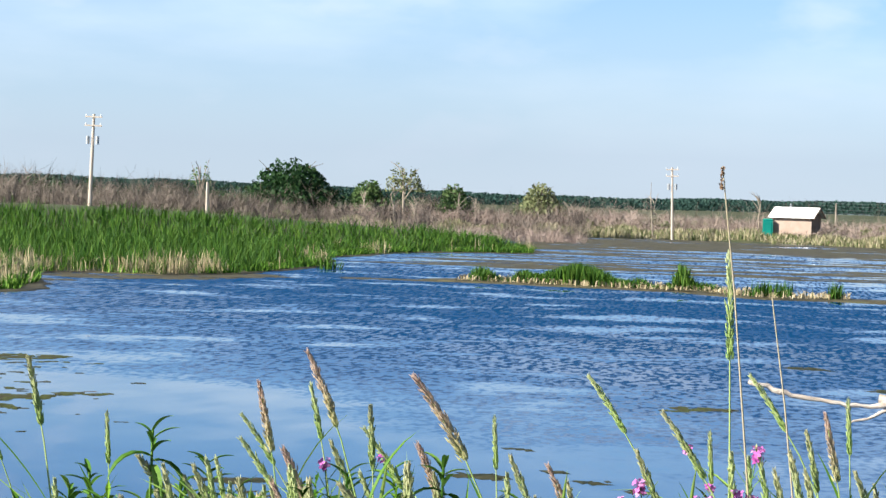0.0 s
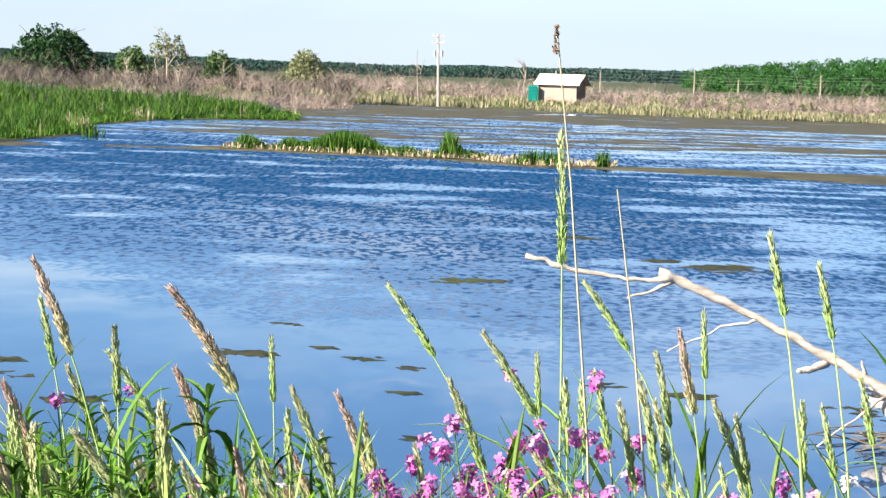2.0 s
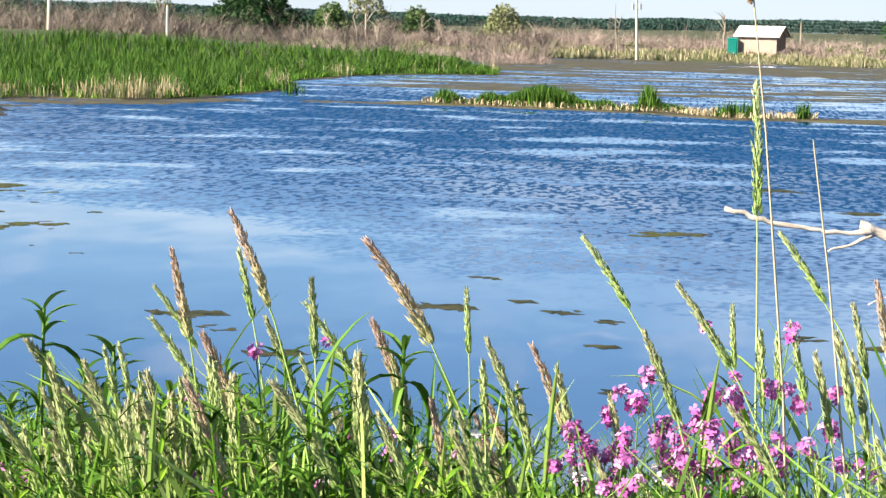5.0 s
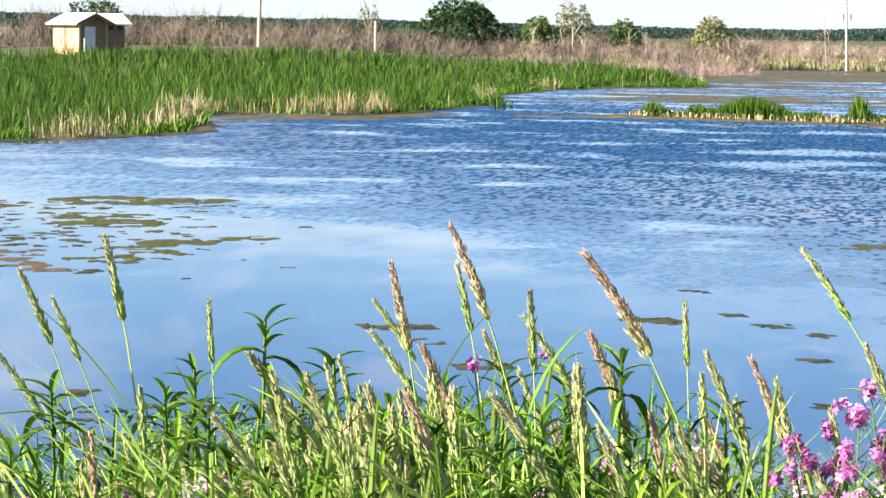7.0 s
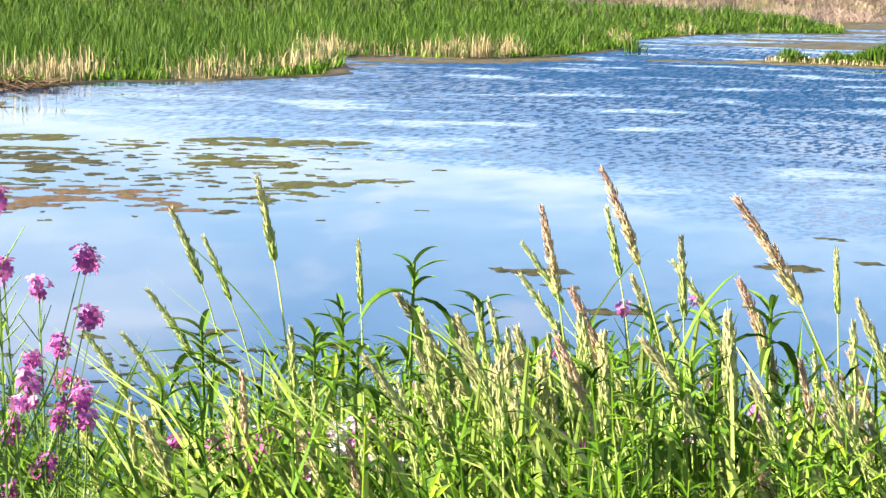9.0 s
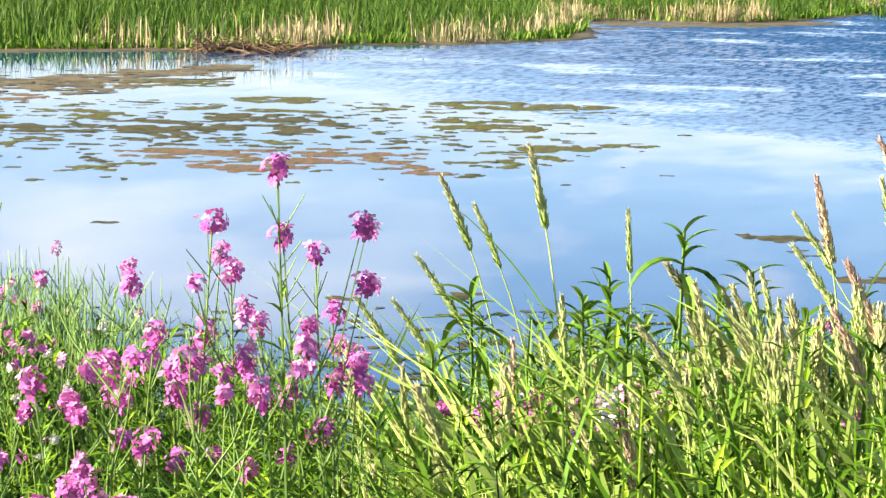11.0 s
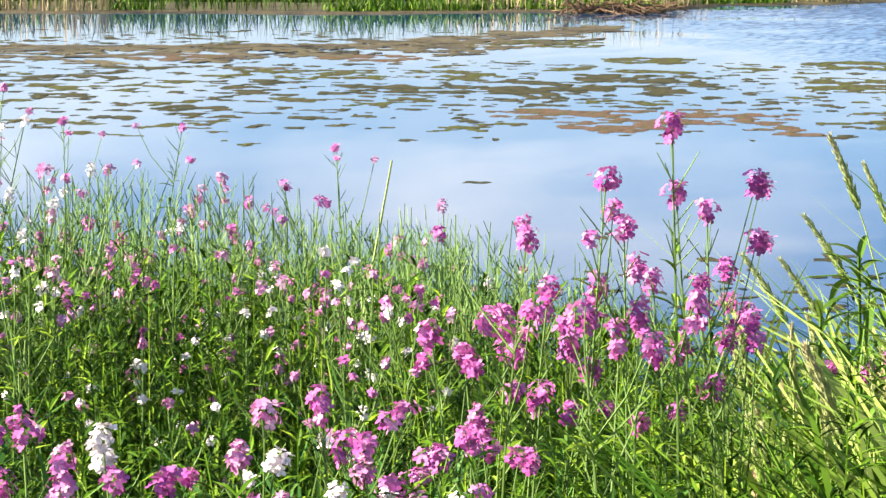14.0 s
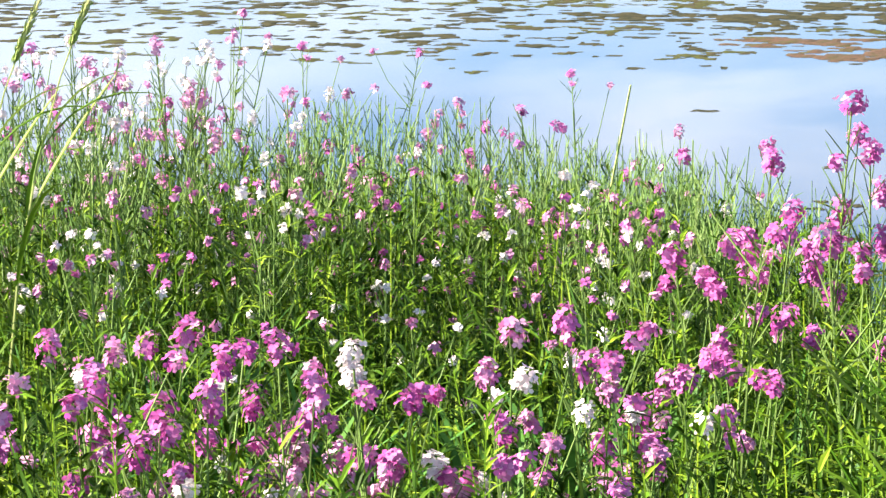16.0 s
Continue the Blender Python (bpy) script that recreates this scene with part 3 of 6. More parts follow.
def reed_foot():
    rng = np.random.default_rng(14)
    p = scatter_in(BED, 16000, rng, lambda q, g: (edge_gap(BED, q) < 1.5) & seen_bed(q, g))
    patch = np.array([noise.noise((x * 0.3, y * 0.3, 15.0)) for x, y in p])
    p = p[patch > 0.0]
    blades("reed_foot_sprouts", np.c_[p, np.zeros(len(p))], rng.uniform(0.15, 0.5, len(p)), rng.uniform(0.04, 0.08, len(p)), rng.normal(0, 0.12, (len(p), 2)), M_GRASS,
           "bright green low growth at the foot of the reeds", "reeds", rng, 0.5)
    g = Geo()
    for k in range(150):
        u = rng.uniform(0, 1)
        c = Vector((-32.6 + 3.0 * u + rng.normal(0, 0.3), 69.5 + 1.4 * u + rng.normal(0, 0.5), rng.uniform(0.03, 0.25)))
        d = Vector((rng.normal(0, 1), rng.normal(0, 1), rng.normal(0, 0.35))).normalized() * rng.uniform(0.2, 0.7)
        tube(g, [c - d, c + Vector(rng.normal(0, 0.03, 3)), c + d], [0.015, 0.022, 0.008], 4)
    tagged(part("reed_litter", g, M_BROWN_LITTER), "brown heap of broken reed litter at the water's edge", "debris", kind="stuff")


def island_reeds():
    rng = np.random.default_rng(12)
    p = scatter_in(ISLAND, 13000, rng, lambda q, g: edge_gap(ISLAND, q) > 0.55)
    tall = np.array([noise.noise((x * 0.3, y * 0.12, 5.0)) for x, y in p])
    x = p[:, 0]
    h = 0.2 + 0.5 * np.clip(tall, 0, 1) + 0.75 * np.exp(-(((x + 6.8) / 1.5) ** 2)) + 0.55 * np.exp(-(((x + 11.7) / 0.7) ** 2)) + 0.85 * np.exp(-(((x + 2.25) / 0.3) ** 2))
    h = h * np.where(x > 0, 0.5, 1.0) + 0.3 * np.exp(-(((x + 9.6) / 0.4) ** 2)) + 0.25 * np.exp(-(((x + 4.2) / 0.5) ** 2))
    keep = rng.uniform(0, 1, len(p)) < np.clip(h * 1.3 - 0.12, 0.05, 1)
    p, h = p[keep], h[keep] * rng.uniform(0.6, 1.1, keep.sum())
    blades("island_reeds", np.c_[p, np.full(len(p), 0.02)], h, rng.uniform(0.035, 0.07, len(p)), rng.normal(0, 0.14, (len(p), 2)), M_REED,
           "green cattails in tufts on the low island", "reeds", rng)
    p = scatter_in(ISLAND, 1700, rng, lambda q, g: edge_gap(ISLAND, q) < 0.8)
    blades("island_dry_reeds", np.c_[p, np.full(len(p), 0.02)], rng.uniform(0.1, 0.36, len(p)), rng.uniform(0.035, 0.07, len(p)),
           rng.normal(0, 0.12, (len(p), 2)), M_REED_DRY, "short pale dry stalks round the low island", "reeds", rng, 0.8)
    # a few sprouts farther along the spit
    base = np.r_[rng.normal((1.7, 105.2), (0.5, 0.4), (160, 2)), rng.normal((4.3, 104.6), (0.14, 0.2), (90, 2)), rng.normal((-20.5, 124), (0.3, 0.3), (60, 2))]
    blades("spit_sprouts", np.c_[base, np.full(len(base), 0.02)], rng.uniform(0.3, 0.85, len(base)), rng.uniform(0.04, 0.07, len(base)),
           rng.normal(0, 0.1, (len(base), 2)), M_REED, "small green reed sprouts on the spit", "reeds", rng)


reed_bed()
reed_foot()
island_reeds()


def far_fringe():
    rng = np.random.default_rng(13)
    az = rng.uniform(-14, 14, 38000)
    r = shore(az) + np.abs(rng.normal(0, 4.5, len(az))) + 0.4
    x, y = polar(az, r)
    z = np.maximum(height(x, y), 0)
    low = np.array([noise.noise((a * 1.3, 0.0, 2.0)) for a in az])
    blades("far_reeds", np.stack([x, y, z - 0.05], -1), rng.uniform(0.3, 1.05, len(az)) * (1.0 + 0.9 * low) * (1 - 0.35 * ease(az, -2, -5)) * (1 - 0.55 * np.exp(-(((az + 1.1) / 0.9) ** 2))), rng.uniform(0.045, 0.10, len(az)),
           rng.normal(0, 0.14, (len(az), 2)), M_REED_FAR, "straw and green reeds along the far shore", "reeds", rng, 0.7)


far_fringe()


# ---- far shore thicket, trees and woods ----
def thicket(name, az, r, tall, mat, label, rng, twigs=6, thick=0.10, bushy=0.36):
    """Leafless stems with forking twigs, in one mesh."""
    x, y = polar(az, r)
    z = height(x, y)
    n = len(az)
    v, f = [], []
    yaw = rng.uniform(0, 6.28, n)
    for i in range(n):
        b = np.array((x[i], y[i], z[i] - 0.1))
        h = tall[i]
        lean = rng.normal(0, 0.22, 2) * h
        c = np.array((math.cos(yaw[i]), math.sin(yaw[i]), 0)) * thick * 0.5
        for k in range(twigs):
            u = 0.0 if k == 0 else rng.uniform(0.12, 0.75)
            s = b + np.array((lean[0] * u, lean[1] * u, h * u))
            d = np.array((lean[0], lean[1], h)) if k == 0 else np.array((*rng.normal(0, bushy, 2), rng.uniform(0.2, 0.55))) * h * (1 - 0.5 * u)
            w = c if k == 0 else c * 0.75
            j = len(v)
            v += [s - w, s + w, s + d * 0.6 + w * 0.6, s + d * 0.6 - w * 0.6, s + d + rng.normal(0, 0.06, 3) * h]
            f += [(j, j + 1, j + 2, j + 3), (j + 3, j + 2, j + 4)]
    me = bpy.data.meshes.new(name)
    me.from_pydata([tuple(p) for p in v], [], f)
    me.materials.append(mat)
    tagged(new(name, me), label, "shrubs", kind="stuff")


def clumps(name, az, r, base, tall, wide, leaf_size, count, mat, label, rng, lumpy=1.0):
    """Far tree crowns: many leaf-sized facets round uneven crowns, in one mesh."""
    x, y = polar(az, r)
    n = len(az)
    i = np.repeat(np.arange(n), count)
    d = rng.normal(0, 1, (len(i), 3))
    d /= np.linalg.norm(d, axis=1)[:, None]
    d[:, 2] = np.abs(d[:, 2]) * 1.2 - 0.35
    lump = 0.78 + lumpy * (0.3 * np.sin(d[:, 0] * 5 + i) * np.cos(d[:, 1] * 6 + 2 * i) + rng.uniform(-0.12, 0.18, len(i)))
    c = np.stack([x[i] + d[:, 0] * wide[i] * lump, y[i] + d[:, 1] * wide[i] * lump, base[i] + tall[i] * (0.45 + 0.5 * d[:, 2] * lump)], -1)
    a, b = rng.normal(0, 1, (2, len(i), 3))
    s = leaf_size * rng.uniform(0.6, 1.3, (len(i), 1))
    a = a / np.linalg.norm(a, axis=1)[:, None] * s
    b = b / np.linalg.norm(b, axis=1)[:, None] * s
    v = np.stack([c - a, c - b * 0.7, c + a, c + b * 0.7], 1).reshape(-1, 3)
    me = bpy.data.meshes.new(name)
    me.from_pydata(v.tolist(), [], (np.arange(len(i))[:, None] * 4 + [0, 1, 2, 3]).tolist())
    me.materials.append(mat)
    return tagged(new(name, me), label, "woods", kind="stuff")


def far_land():
    rng = np.random.default_rng(21)
    az = rng.uniform(-14, 9, 8200)
    r = shore(az) + 5 + rng.uniform(0, 1, len(az)) ** 1.3 * 60
    hh = np.array([noise.noise((a * 0.9, b * 0.05, 1.0)) for a, b in zip(az, r)])
    tall = (1.9 + 1.5 * hh + 0.5 * ease(az, -4, 4)) * rng.uniform(0.55, 1.25, len(az)) * (0.5 + 0.5 * ease(r - shore(az), 4, 22))
    thicket("shrub_thicket", az, r, tall, M_SHRUB, "leafless pinkish-brown shrub thicket behind the far shore", rng, 14, 0.06, 0.6)
    az = rng.uniform(3.5, 11, 1500)
    r = rng.uniform(236, 262, len(az))
    hh = np.array([noise.noise((a * 1.1, b * 0.05, 14.0)) for a, b in zip(az, r)])
    thicket("low_brush", az, r, (1.5 + 1.2 * hh) * rng.uniform(0.5, 1.25, len(az)), M_SHRUB, "low pinkish-brown leafless brush behind the reed bed", rng, 14, 0.055, 0.6)
    az = rng.uniform(3.5, 27, 6400)
    r = rng.uniform(262 - 24 * ease(az, 9.5, 11.5), 330, len(az))
    hh = np.array([noise.noise((a * 0.7, b * 0.03, 4.0)) + 0.7 * noise.noise((a * 2.6, b * 0.05, 9.0)) for a, b in zip(az, r)])
    thicket("bare_woodland", az, r, (2.7 + 1.8 * hh + 1.4 * ease(az, 9, 15)) * rng.uniform(0.45, 1.25, len(az)), M_SHRUB_GREY,
            "grey-brown leafless woodland beyond the reed bed", rng, 13, 0.07, 0.42)
    az = np.r_[rng.uniform(-13, 14, 130), rng.normal(-1.0, 0.5, 16), rng.uniform(9, 20, 60)]
    r = shore(az) + rng.uniform(20, 60, len(az))
    thicket("bare_saplings", az, r, rng.uniform(3.2, 5.4, len(az)), M_SHRUB_GREY, "tall thin leafless saplings in the thicket", rng, 16, 0.05)
    # dark leafy crowns half hidden in the bare woodland
    az = np.r_[rng.uniform(9.5, 27, 60), rng.uniform(2, 9.5, 12), rng.uniform(14, 24, 40)]
    r = np.r_[rng.uniform(335, 380, 72), rng.uniform(285, 325, 40)]
    t = rng.uniform(3.4, 5.6, len(az))
    clumps("woodland_crowns", az, r, np.full(len(az), 0.4), t, t * 0.6, 0.22, 260, M_LEAF_DARK, "dark green tree crowns behind the bare woodland", rng)
    # green sprouting shrubs among the thicket
    az = np.r_[rng.normal(-4.9, 0.35, 26), rng.uniform(-13, 12, 110), rng.normal(-9.5, 1.2, 30), rng.normal(1.5, 1.4, 30)]
    r = shore(az) + rng.uniform(14, 55, len(az))
    x, y = polar(az, r)
    t = rng.uniform(1.0, 2.1, len(az))
    clumps("green_shrubs", az, r, height(x, y), t, t * 0.55, 0.16, 150, M_LEAF_PALE, "pale green sprouting shrubs in the thicket", rng)
    # wooded hill
    az = rng.uniform(-24, -4.2, 560)
    r = rng.uniform(860, 1020, len(az))
    top = np.interp(az, [-24, -9, -7.5, -5.6, -4.2], [17.5, 16.6, 15.6, 12.6, 9.6])
    tall = (0.3 + 0.7 * ease(r, 860, 990)) * top * 1.2 * rng.uniform(0.93, 1.0, len(az))
    clumps("wooded_hill", az, r, 0 * az, tall, rng.uniform(4.5, 7.5, len(az)), 0.42, 520, M_WOODS, "green wooded hillside in full leaf", rng, 0.45)
    az = rng.uniform(-24, -4.6, 160)
    clumps("hill_foot_woods", az, rng.uniform(780, 840, 160), np.full(160, 0.2), rng.uniform(4, 7, 160), rng.uniform(3, 5, 160), 0.5, 220, M_WOODS,
           "green trees at the foot of the hill", rng)
    # low far ridge, nearly level; its leaf colour carries the haze
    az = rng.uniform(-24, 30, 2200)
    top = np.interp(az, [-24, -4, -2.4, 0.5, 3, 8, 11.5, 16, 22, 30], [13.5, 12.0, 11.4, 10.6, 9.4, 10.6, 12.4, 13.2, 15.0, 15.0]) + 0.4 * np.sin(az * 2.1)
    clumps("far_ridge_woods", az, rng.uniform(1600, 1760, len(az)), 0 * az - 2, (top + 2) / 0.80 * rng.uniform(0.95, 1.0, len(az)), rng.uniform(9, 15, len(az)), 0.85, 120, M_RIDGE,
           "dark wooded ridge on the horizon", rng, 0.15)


far_land()


def make_tree(x, y, tall, wide, mat, label, leaves, seed, leaf_size=0.2, sparse=False, low=0.25):
    """A trunk with tapering limbs and a crown of many leaves in uneven lumps."""
    rng = np.random.default_rng(seed)
    z = float(height(x, y))
    t = thing("tree", label, "tree", "trees beyond the pond", (x, y, z))
    trunk, tips = Geo(), []
    tube(trunk, [(0, 0, -0.2), (0.1, 0, tall * 0.3), (-0.05, 0.1, tall * 0.6), (0.1, 0, tall * 0.85)], [0.2, 0.16, 0.11, 0.03], 6)
    for k in range(9 if not sparse else 7):
        a, u = k * 2.4 + rng.uniform(-0.4, 0.4), rng.uniform(0.25, 0.75)
        s = Vector((0.05, 0, tall * u))
        e = Vector((math.cos(a) * wide * rng.uniform(0.3, 0.48), math.sin(a) * wide * rng.uniform(0.3, 0.48), tall * rng.uniform(max(u, low + 0.1), 0.97)))
        m = s.lerp(e, 0.5) + Vector((0, 0, tall * 0.04))
        tube(trunk, [s, m, e], [0.09, 0.06, 0.02], 5)
        tips += [e, m.lerp(e, 0.5)]
    part("trunk", trunk, M_BARK if not sparse else M_SNAG, t)
    crown = Geo()
    centre = Vector((0, 0, tall * (0.5 + low * 0.5)))
    for k in range(leaves):
        q = tips[rng.integers(len(tips))] if rng.uniform() < (1.0 if sparse else 0.7) else centre + Vector(rng.normal(0, 0.22, 3)) * wide
        spread = wide * (0.07 if sparse else 0.12)
        p = Vector(q) + Vector(rng.normal(0, 1, 3)) * spread
        lim = tall * (1 - 0.45 * min(1, (p.x * p.x + p.y * p.y) / (wide * 0.5) ** 2)) + rng.uniform(-0.5, 0.15)
        p.z = p.z if tall * low < p.z < lim else tall * low + (lim - tall * low) * rng.uniform(0.05, 1.0)
        a, b = Vector(rng.normal(0, 1, 3)).normalized(), Vector(rng.normal(0, 1, 3)).normalized()
        s = leaf_size * rng.uniform(0.6, 1.3)
        crown.add([p - a * s, p - b * s * 0.7, p + a * s, p + b * s * 0.7], [(0, 1, 2, 3)])
    part("crown", crown, mat, t)
    return t


make_tree(-55.5, 305, 8.0, 10.4, M_LEAF_DARK, "broad dark green oak tree in full leaf", 5200, 1, 0.30, low=0.12)
make_tree(-46.0, 306.5, 6.0, 4.4, M_LEAF_MID, "rounded green tree among bare shrubs", 2200, 2, 0.24)
make_tree(-41.3, 305, 8.4, 5.2, M_LEAF_PALE, "thin sparse tree with few pale leaves", 800, 3, 0.2, True, 0.5)
make_tree(-35.4, 308, 5.7, 3.8, M_LEAF_MID, "small green tree among bare shrubs", 1300, 4, 0.24)
make_tree(-24.5, 309, 6.0, 4.8, M_LEAF_PALE, "rounded olive-green tree among bare shrubs", 1900, 5, 0.24)
make_tree(-66.6, 302.8, 7.8, 3.2, M_LEAF_MID, "slender tree with a small open crown", 220, 6, 0.16, True, 0.6)
make_tree(-98.0, 290.0, 7.6, 9.0, M_LEAF_DARK, "dark green tree behind the shed", 1800, 7, 0.26)


def dead_tree(x, y, tall, seed, label):
    rng = np.random.default_rng(seed)
    g = Geo()
    tube(g, [(0, 0, -0.2), (rng.normal(0, 0.2), 0, tall * 0.4), (rng.normal(0, 0.4), 0.1, tall * 0.75), (rng.normal(0, 0.5), 0, tall)], [0.11, 0.085, 0.055, 0.015], 6)
    for k in range(9):
        u, a = rng.uniform(0.4, 0.85), rng.uniform(0, 6.28)
        s, n_ = Vector((0, 0, tall * u)), tall * rng.uniform(0.15, 0.3)
        e = s + Vector((math.cos(a) * n_, math.sin(a) * n_, n_ * rng.uniform(0.3, 1.2)))
        tube(g, [s, s.lerp(e, 0.5) + Vector((0, 0, 0.1)), e], [0.05, 0.035, 0.012], 5)
    ob = part("dead_tree", g, M_SNAG)
    ob.location = (x, y, float(height(x, y)))
    tagged(ob, label, "tree", "dead trees beyond the pond")


for k, (x, y, tall) in enumerate([(-9.7, 290, 6.6), (-43.6, 288, 4.2), (-40.2, 289, 5.0), (-37.5, 287, 3.9), (-32.5, 288, 4.3), (-30.5, 290, 3.8), (-20.0, 296, 3.6), (2.6, 292, 5.0)]):
    dead_tree(x, y, tall, 40 + k, "bare grey dead tree with broken limbs")


# ---- poles and wires ----
def utility_pole(x, y, tall, arms, label, lean=0.0, can=False, thick=1.0, mat=None):
    t = thing("utility_pole", label, "pole", "utility poles", (x, y, float(height(x, y))))
    t.rotation_euler = (0, radians(lean), 0)
    g = Geo()
    tube(g, [(0, 0, -0.4), (0, 0, tall * 0.5), (0, 0, tall)], [0.17 * thick, 0.15 * thick, 0.11 * thick], 10)
    part("pole", g, mat or M_POLE, t)
    for k in range(arms):
        g = Geo()
        h = tall - 0.25 - 0.75 * k
        box(g, (-0.75, -0.16, h - 0.06), (0.75, -0.05, h + 0.06))
        arm = part("crossarm", g, M_POLE, t)
        for s in (-0.65, 0.65):
            gi = Geo()
            tube(gi, [(s, -0.1, h + 0.06), (s, -0.1, h + 0.14), (s, -0.1, h + 0.24)], [0.05, 0.06, 0.03], 7)
            part("insulator", gi, M_GREYDOOR, arm)
    if can:
        for s in (-0.42, 0.42):
            g = Geo()
            tube(g, [(s, -0.1, tall - 2.6), (s, -0.1, tall - 1.9)], [0.16, 0.16], 10)
            part("transformer", g, M_METAL, t, "grey metal canister")
    return t


utility_pole(-55.3, 207.8, 7.9, 2, "weathered grey wooden utility pole with crossarms", 1.2, True)
utility_pole(-7.4, 287.5, 8.9, 2, "pale wooden utility pole at the far shore", -1.6, True)
for x, top in ((12.8, 5.0), (25.2, 5.4), (31.0, 4.4), (41.8, 5.3), (56.0, 5.4)):
    utility_pole(x, 329.5, top - float(height(x, 329.5)), 0, "short wooden line pole among shrubs", thick=0.75, mat=M_SNAG)
g = Geo()
tube(g, [(0, 0, -0.3), (0, 0, 2.7)], [0.14, 0.12], 8)
ob = part("wooden_post", g, M_POLE)
ob.location = (-45.5, 210.0, float(height(-45.5, 210)))
tagged(ob, "pale weathered wooden post behind the reeds", "post")
for z in (5.15, 4.75, 4.3, 3.9):
    g = Geo()
    pts = [(9 + i * 4.0, 329.4, z - 0.25 * math.sin(math.pi * ((i * 4.0) % 13) / 13)) for i in range(16)]
    tube(g, pts, [0.011] * 16, 4)
    tagged(part("overhead_wire", g, M_METAL), "thin grey overhead wire strung between poles", "wire", "overhead wires")


# ---- the two small buildings ----
def gable_shed(x, y, turn, length, width, wall_h, rise, wall, end_wall, label, door_end):
    """Block walls with a pitched roof; its long side faces -y before the turn, a gable end +x."""
    z = float(height(x, y))
    t = thing("restroom_building", label, "building", "park buildings", (x, y, z + 0.15))
    t.rotation_euler = (0, 0, radians(turn))
    L, W, T = length / 2, width / 2, 0.15
    for nm, lo, hi in (("front_wall", (-L, -W, -0.4), (L, -W + T, wall_h)), ("back_wall", (-L, W - T, -0.4), (L, W, wall_h))):
        part(nm, box(Geo(), lo, hi), wall, t)
    # the +x end is browner than the rest: its shaded side is painted
    for s, nm, m in ((-1, "end_wall", wall), (1, "end_wall", end_wall)):
        g = Geo()
        a, b = (s * L, s * (L - T)) if s > 0 else (s * L, s * (L - T))
        prof = [(-W + T + 0.003, -0.4), (W - T - 0.003, -0.4), (W - T - 0.003, wall_h), (0, wall_h + rise - 0.06), (-W + T + 0.003, wall_h)]
        v = [(a, p, q) for p, q in prof] + [(b, p, q) for p, q in prof]
        g.add(v, [(0, 1, 2, 3, 4), (9, 8, 7, 6, 5)] + [(k, 5 + k, 5 + (k + 1) % 5, (k + 1) % 5) for k in range(5)])
        part(nm, g, m, t)
    o, n_ = 0.45, 0.12
    roof = Geo()
    e = rise * (W + o) / W
    v = []
    for xx in (-L - o, L + o):
        v += [(xx, -W - o, wall_h + rise - e), (xx, 0, wall_h + rise), (xx, W + o, wall_h + rise - e),
              (xx, W + o, wall_h + rise - e + n_), (xx, 0, wall_h + rise + n_), (xx, -W - o, wall_h + rise - e + n_)]
    roof.add(v, [(0, 1, 2, 3, 4, 5)[::-1], (6, 7, 8, 9, 10, 11)] + [(k, (k + 1) % 6, 6 + (k + 1) % 6, 6 + k) for k in range(6)])
    rf = part("roof", roof, M_ROOF, t, "pale metal roof")
    for s in (-1, 1):
        fas = Geo()
        for sg in (-1, 1):
            xx = s * (L + o)
            fas.add([(xx, 0, wall_h + rise - 0.1), (xx, sg * (W + o), wall_h + rise - e - 0.1), (xx, sg * (W + o), wall_h + rise - e + n_), (xx, 0, wall_h + rise + n_),
                     (xx + s * 0.05, 0, wall_h + rise - 0.1), (xx + s * 0.05, sg * (W + o), wall_h + rise - e - 0.1),
                     (xx + s * 0.05, sg * (W + o), wall_h + rise - e + n_), (xx + s * 0.05, 0, wall_h + rise + n_)],
                    [(4, 5, 6, 7), (0, 3, 2, 1), (0, 1, 5, 4), (2, 3, 7, 6), (1, 2, 6, 5)])
        part("fascia", fas, M_BROWN_TRIM_SHADE, rf, "brown fascia board")
    if door_end:
        d = part("door", box(Geo(), (L + 0.005, -0.75, 0.0), (L + 0.06, 0.15, 2.0)), M_GREYDOOR, t, "pale grey metal door")
        part("door_handle", box(Geo(), (L + 0.06, -0.66, 0.95), (L + 0.1, -0.58, 1.1)), M_METAL, d)
        # a wing runs on from the gable wall, its ridge square to the first
        far_y, wx = W + 1.5, L - 2 * W
        part("wing_wall", box(Geo(), (L - T, W + 0.003, -0.4), (L - 0.003, far_y, wall_h)), end_wall, t)
        part("wing_wall", box(Geo(), (wx, W + 0.003, -0.4), (wx + T, far_y, wall_h)), wall, t)
        part("wing_end_wall", box(Geo(), (wx + T + 0.003, far_y - T, -0.4), (L - T - 0.003, far_y, wall_h)), wall, t)
        mid = (L + wx) / 2
        wing, v = Geo(), []
        for yy in (0.02, far_y + o):
            v += [(L + o, yy, wall_h + rise - e + 0.01), (mid, yy, wall_h + rise - 0.02), (wx - o, yy, wall_h + rise - e + 0.01),
                  (wx - o, yy, wall_h + rise - e + n_), (mid, yy, wall_h + rise + n_ - 0.02), (L + o, yy, wall_h + rise - e + n_)]
        for k in (0, 5):
            v[k] = (L + o, W + o + 0.02, v[k][2])
        wing.add(v, [(0, 1, 2, 3, 4, 5), (11, 10, 9, 8, 7, 6)] + [(6 + k, 6 + (k + 1) % 6, (k + 1) % 6, k) for k in range(6)])
        part("wing_roof", wing, M_ROOF, t, "pale metal roof of the side wing")
        for yy in (W + 0.3, W + 1.1):
            w = part("window", box(Geo(), (L + 0.002, yy - 0.2, 1.75), (L + 0.03, yy + 0.2, 2.1)), M_DARK, t, "small dark window")
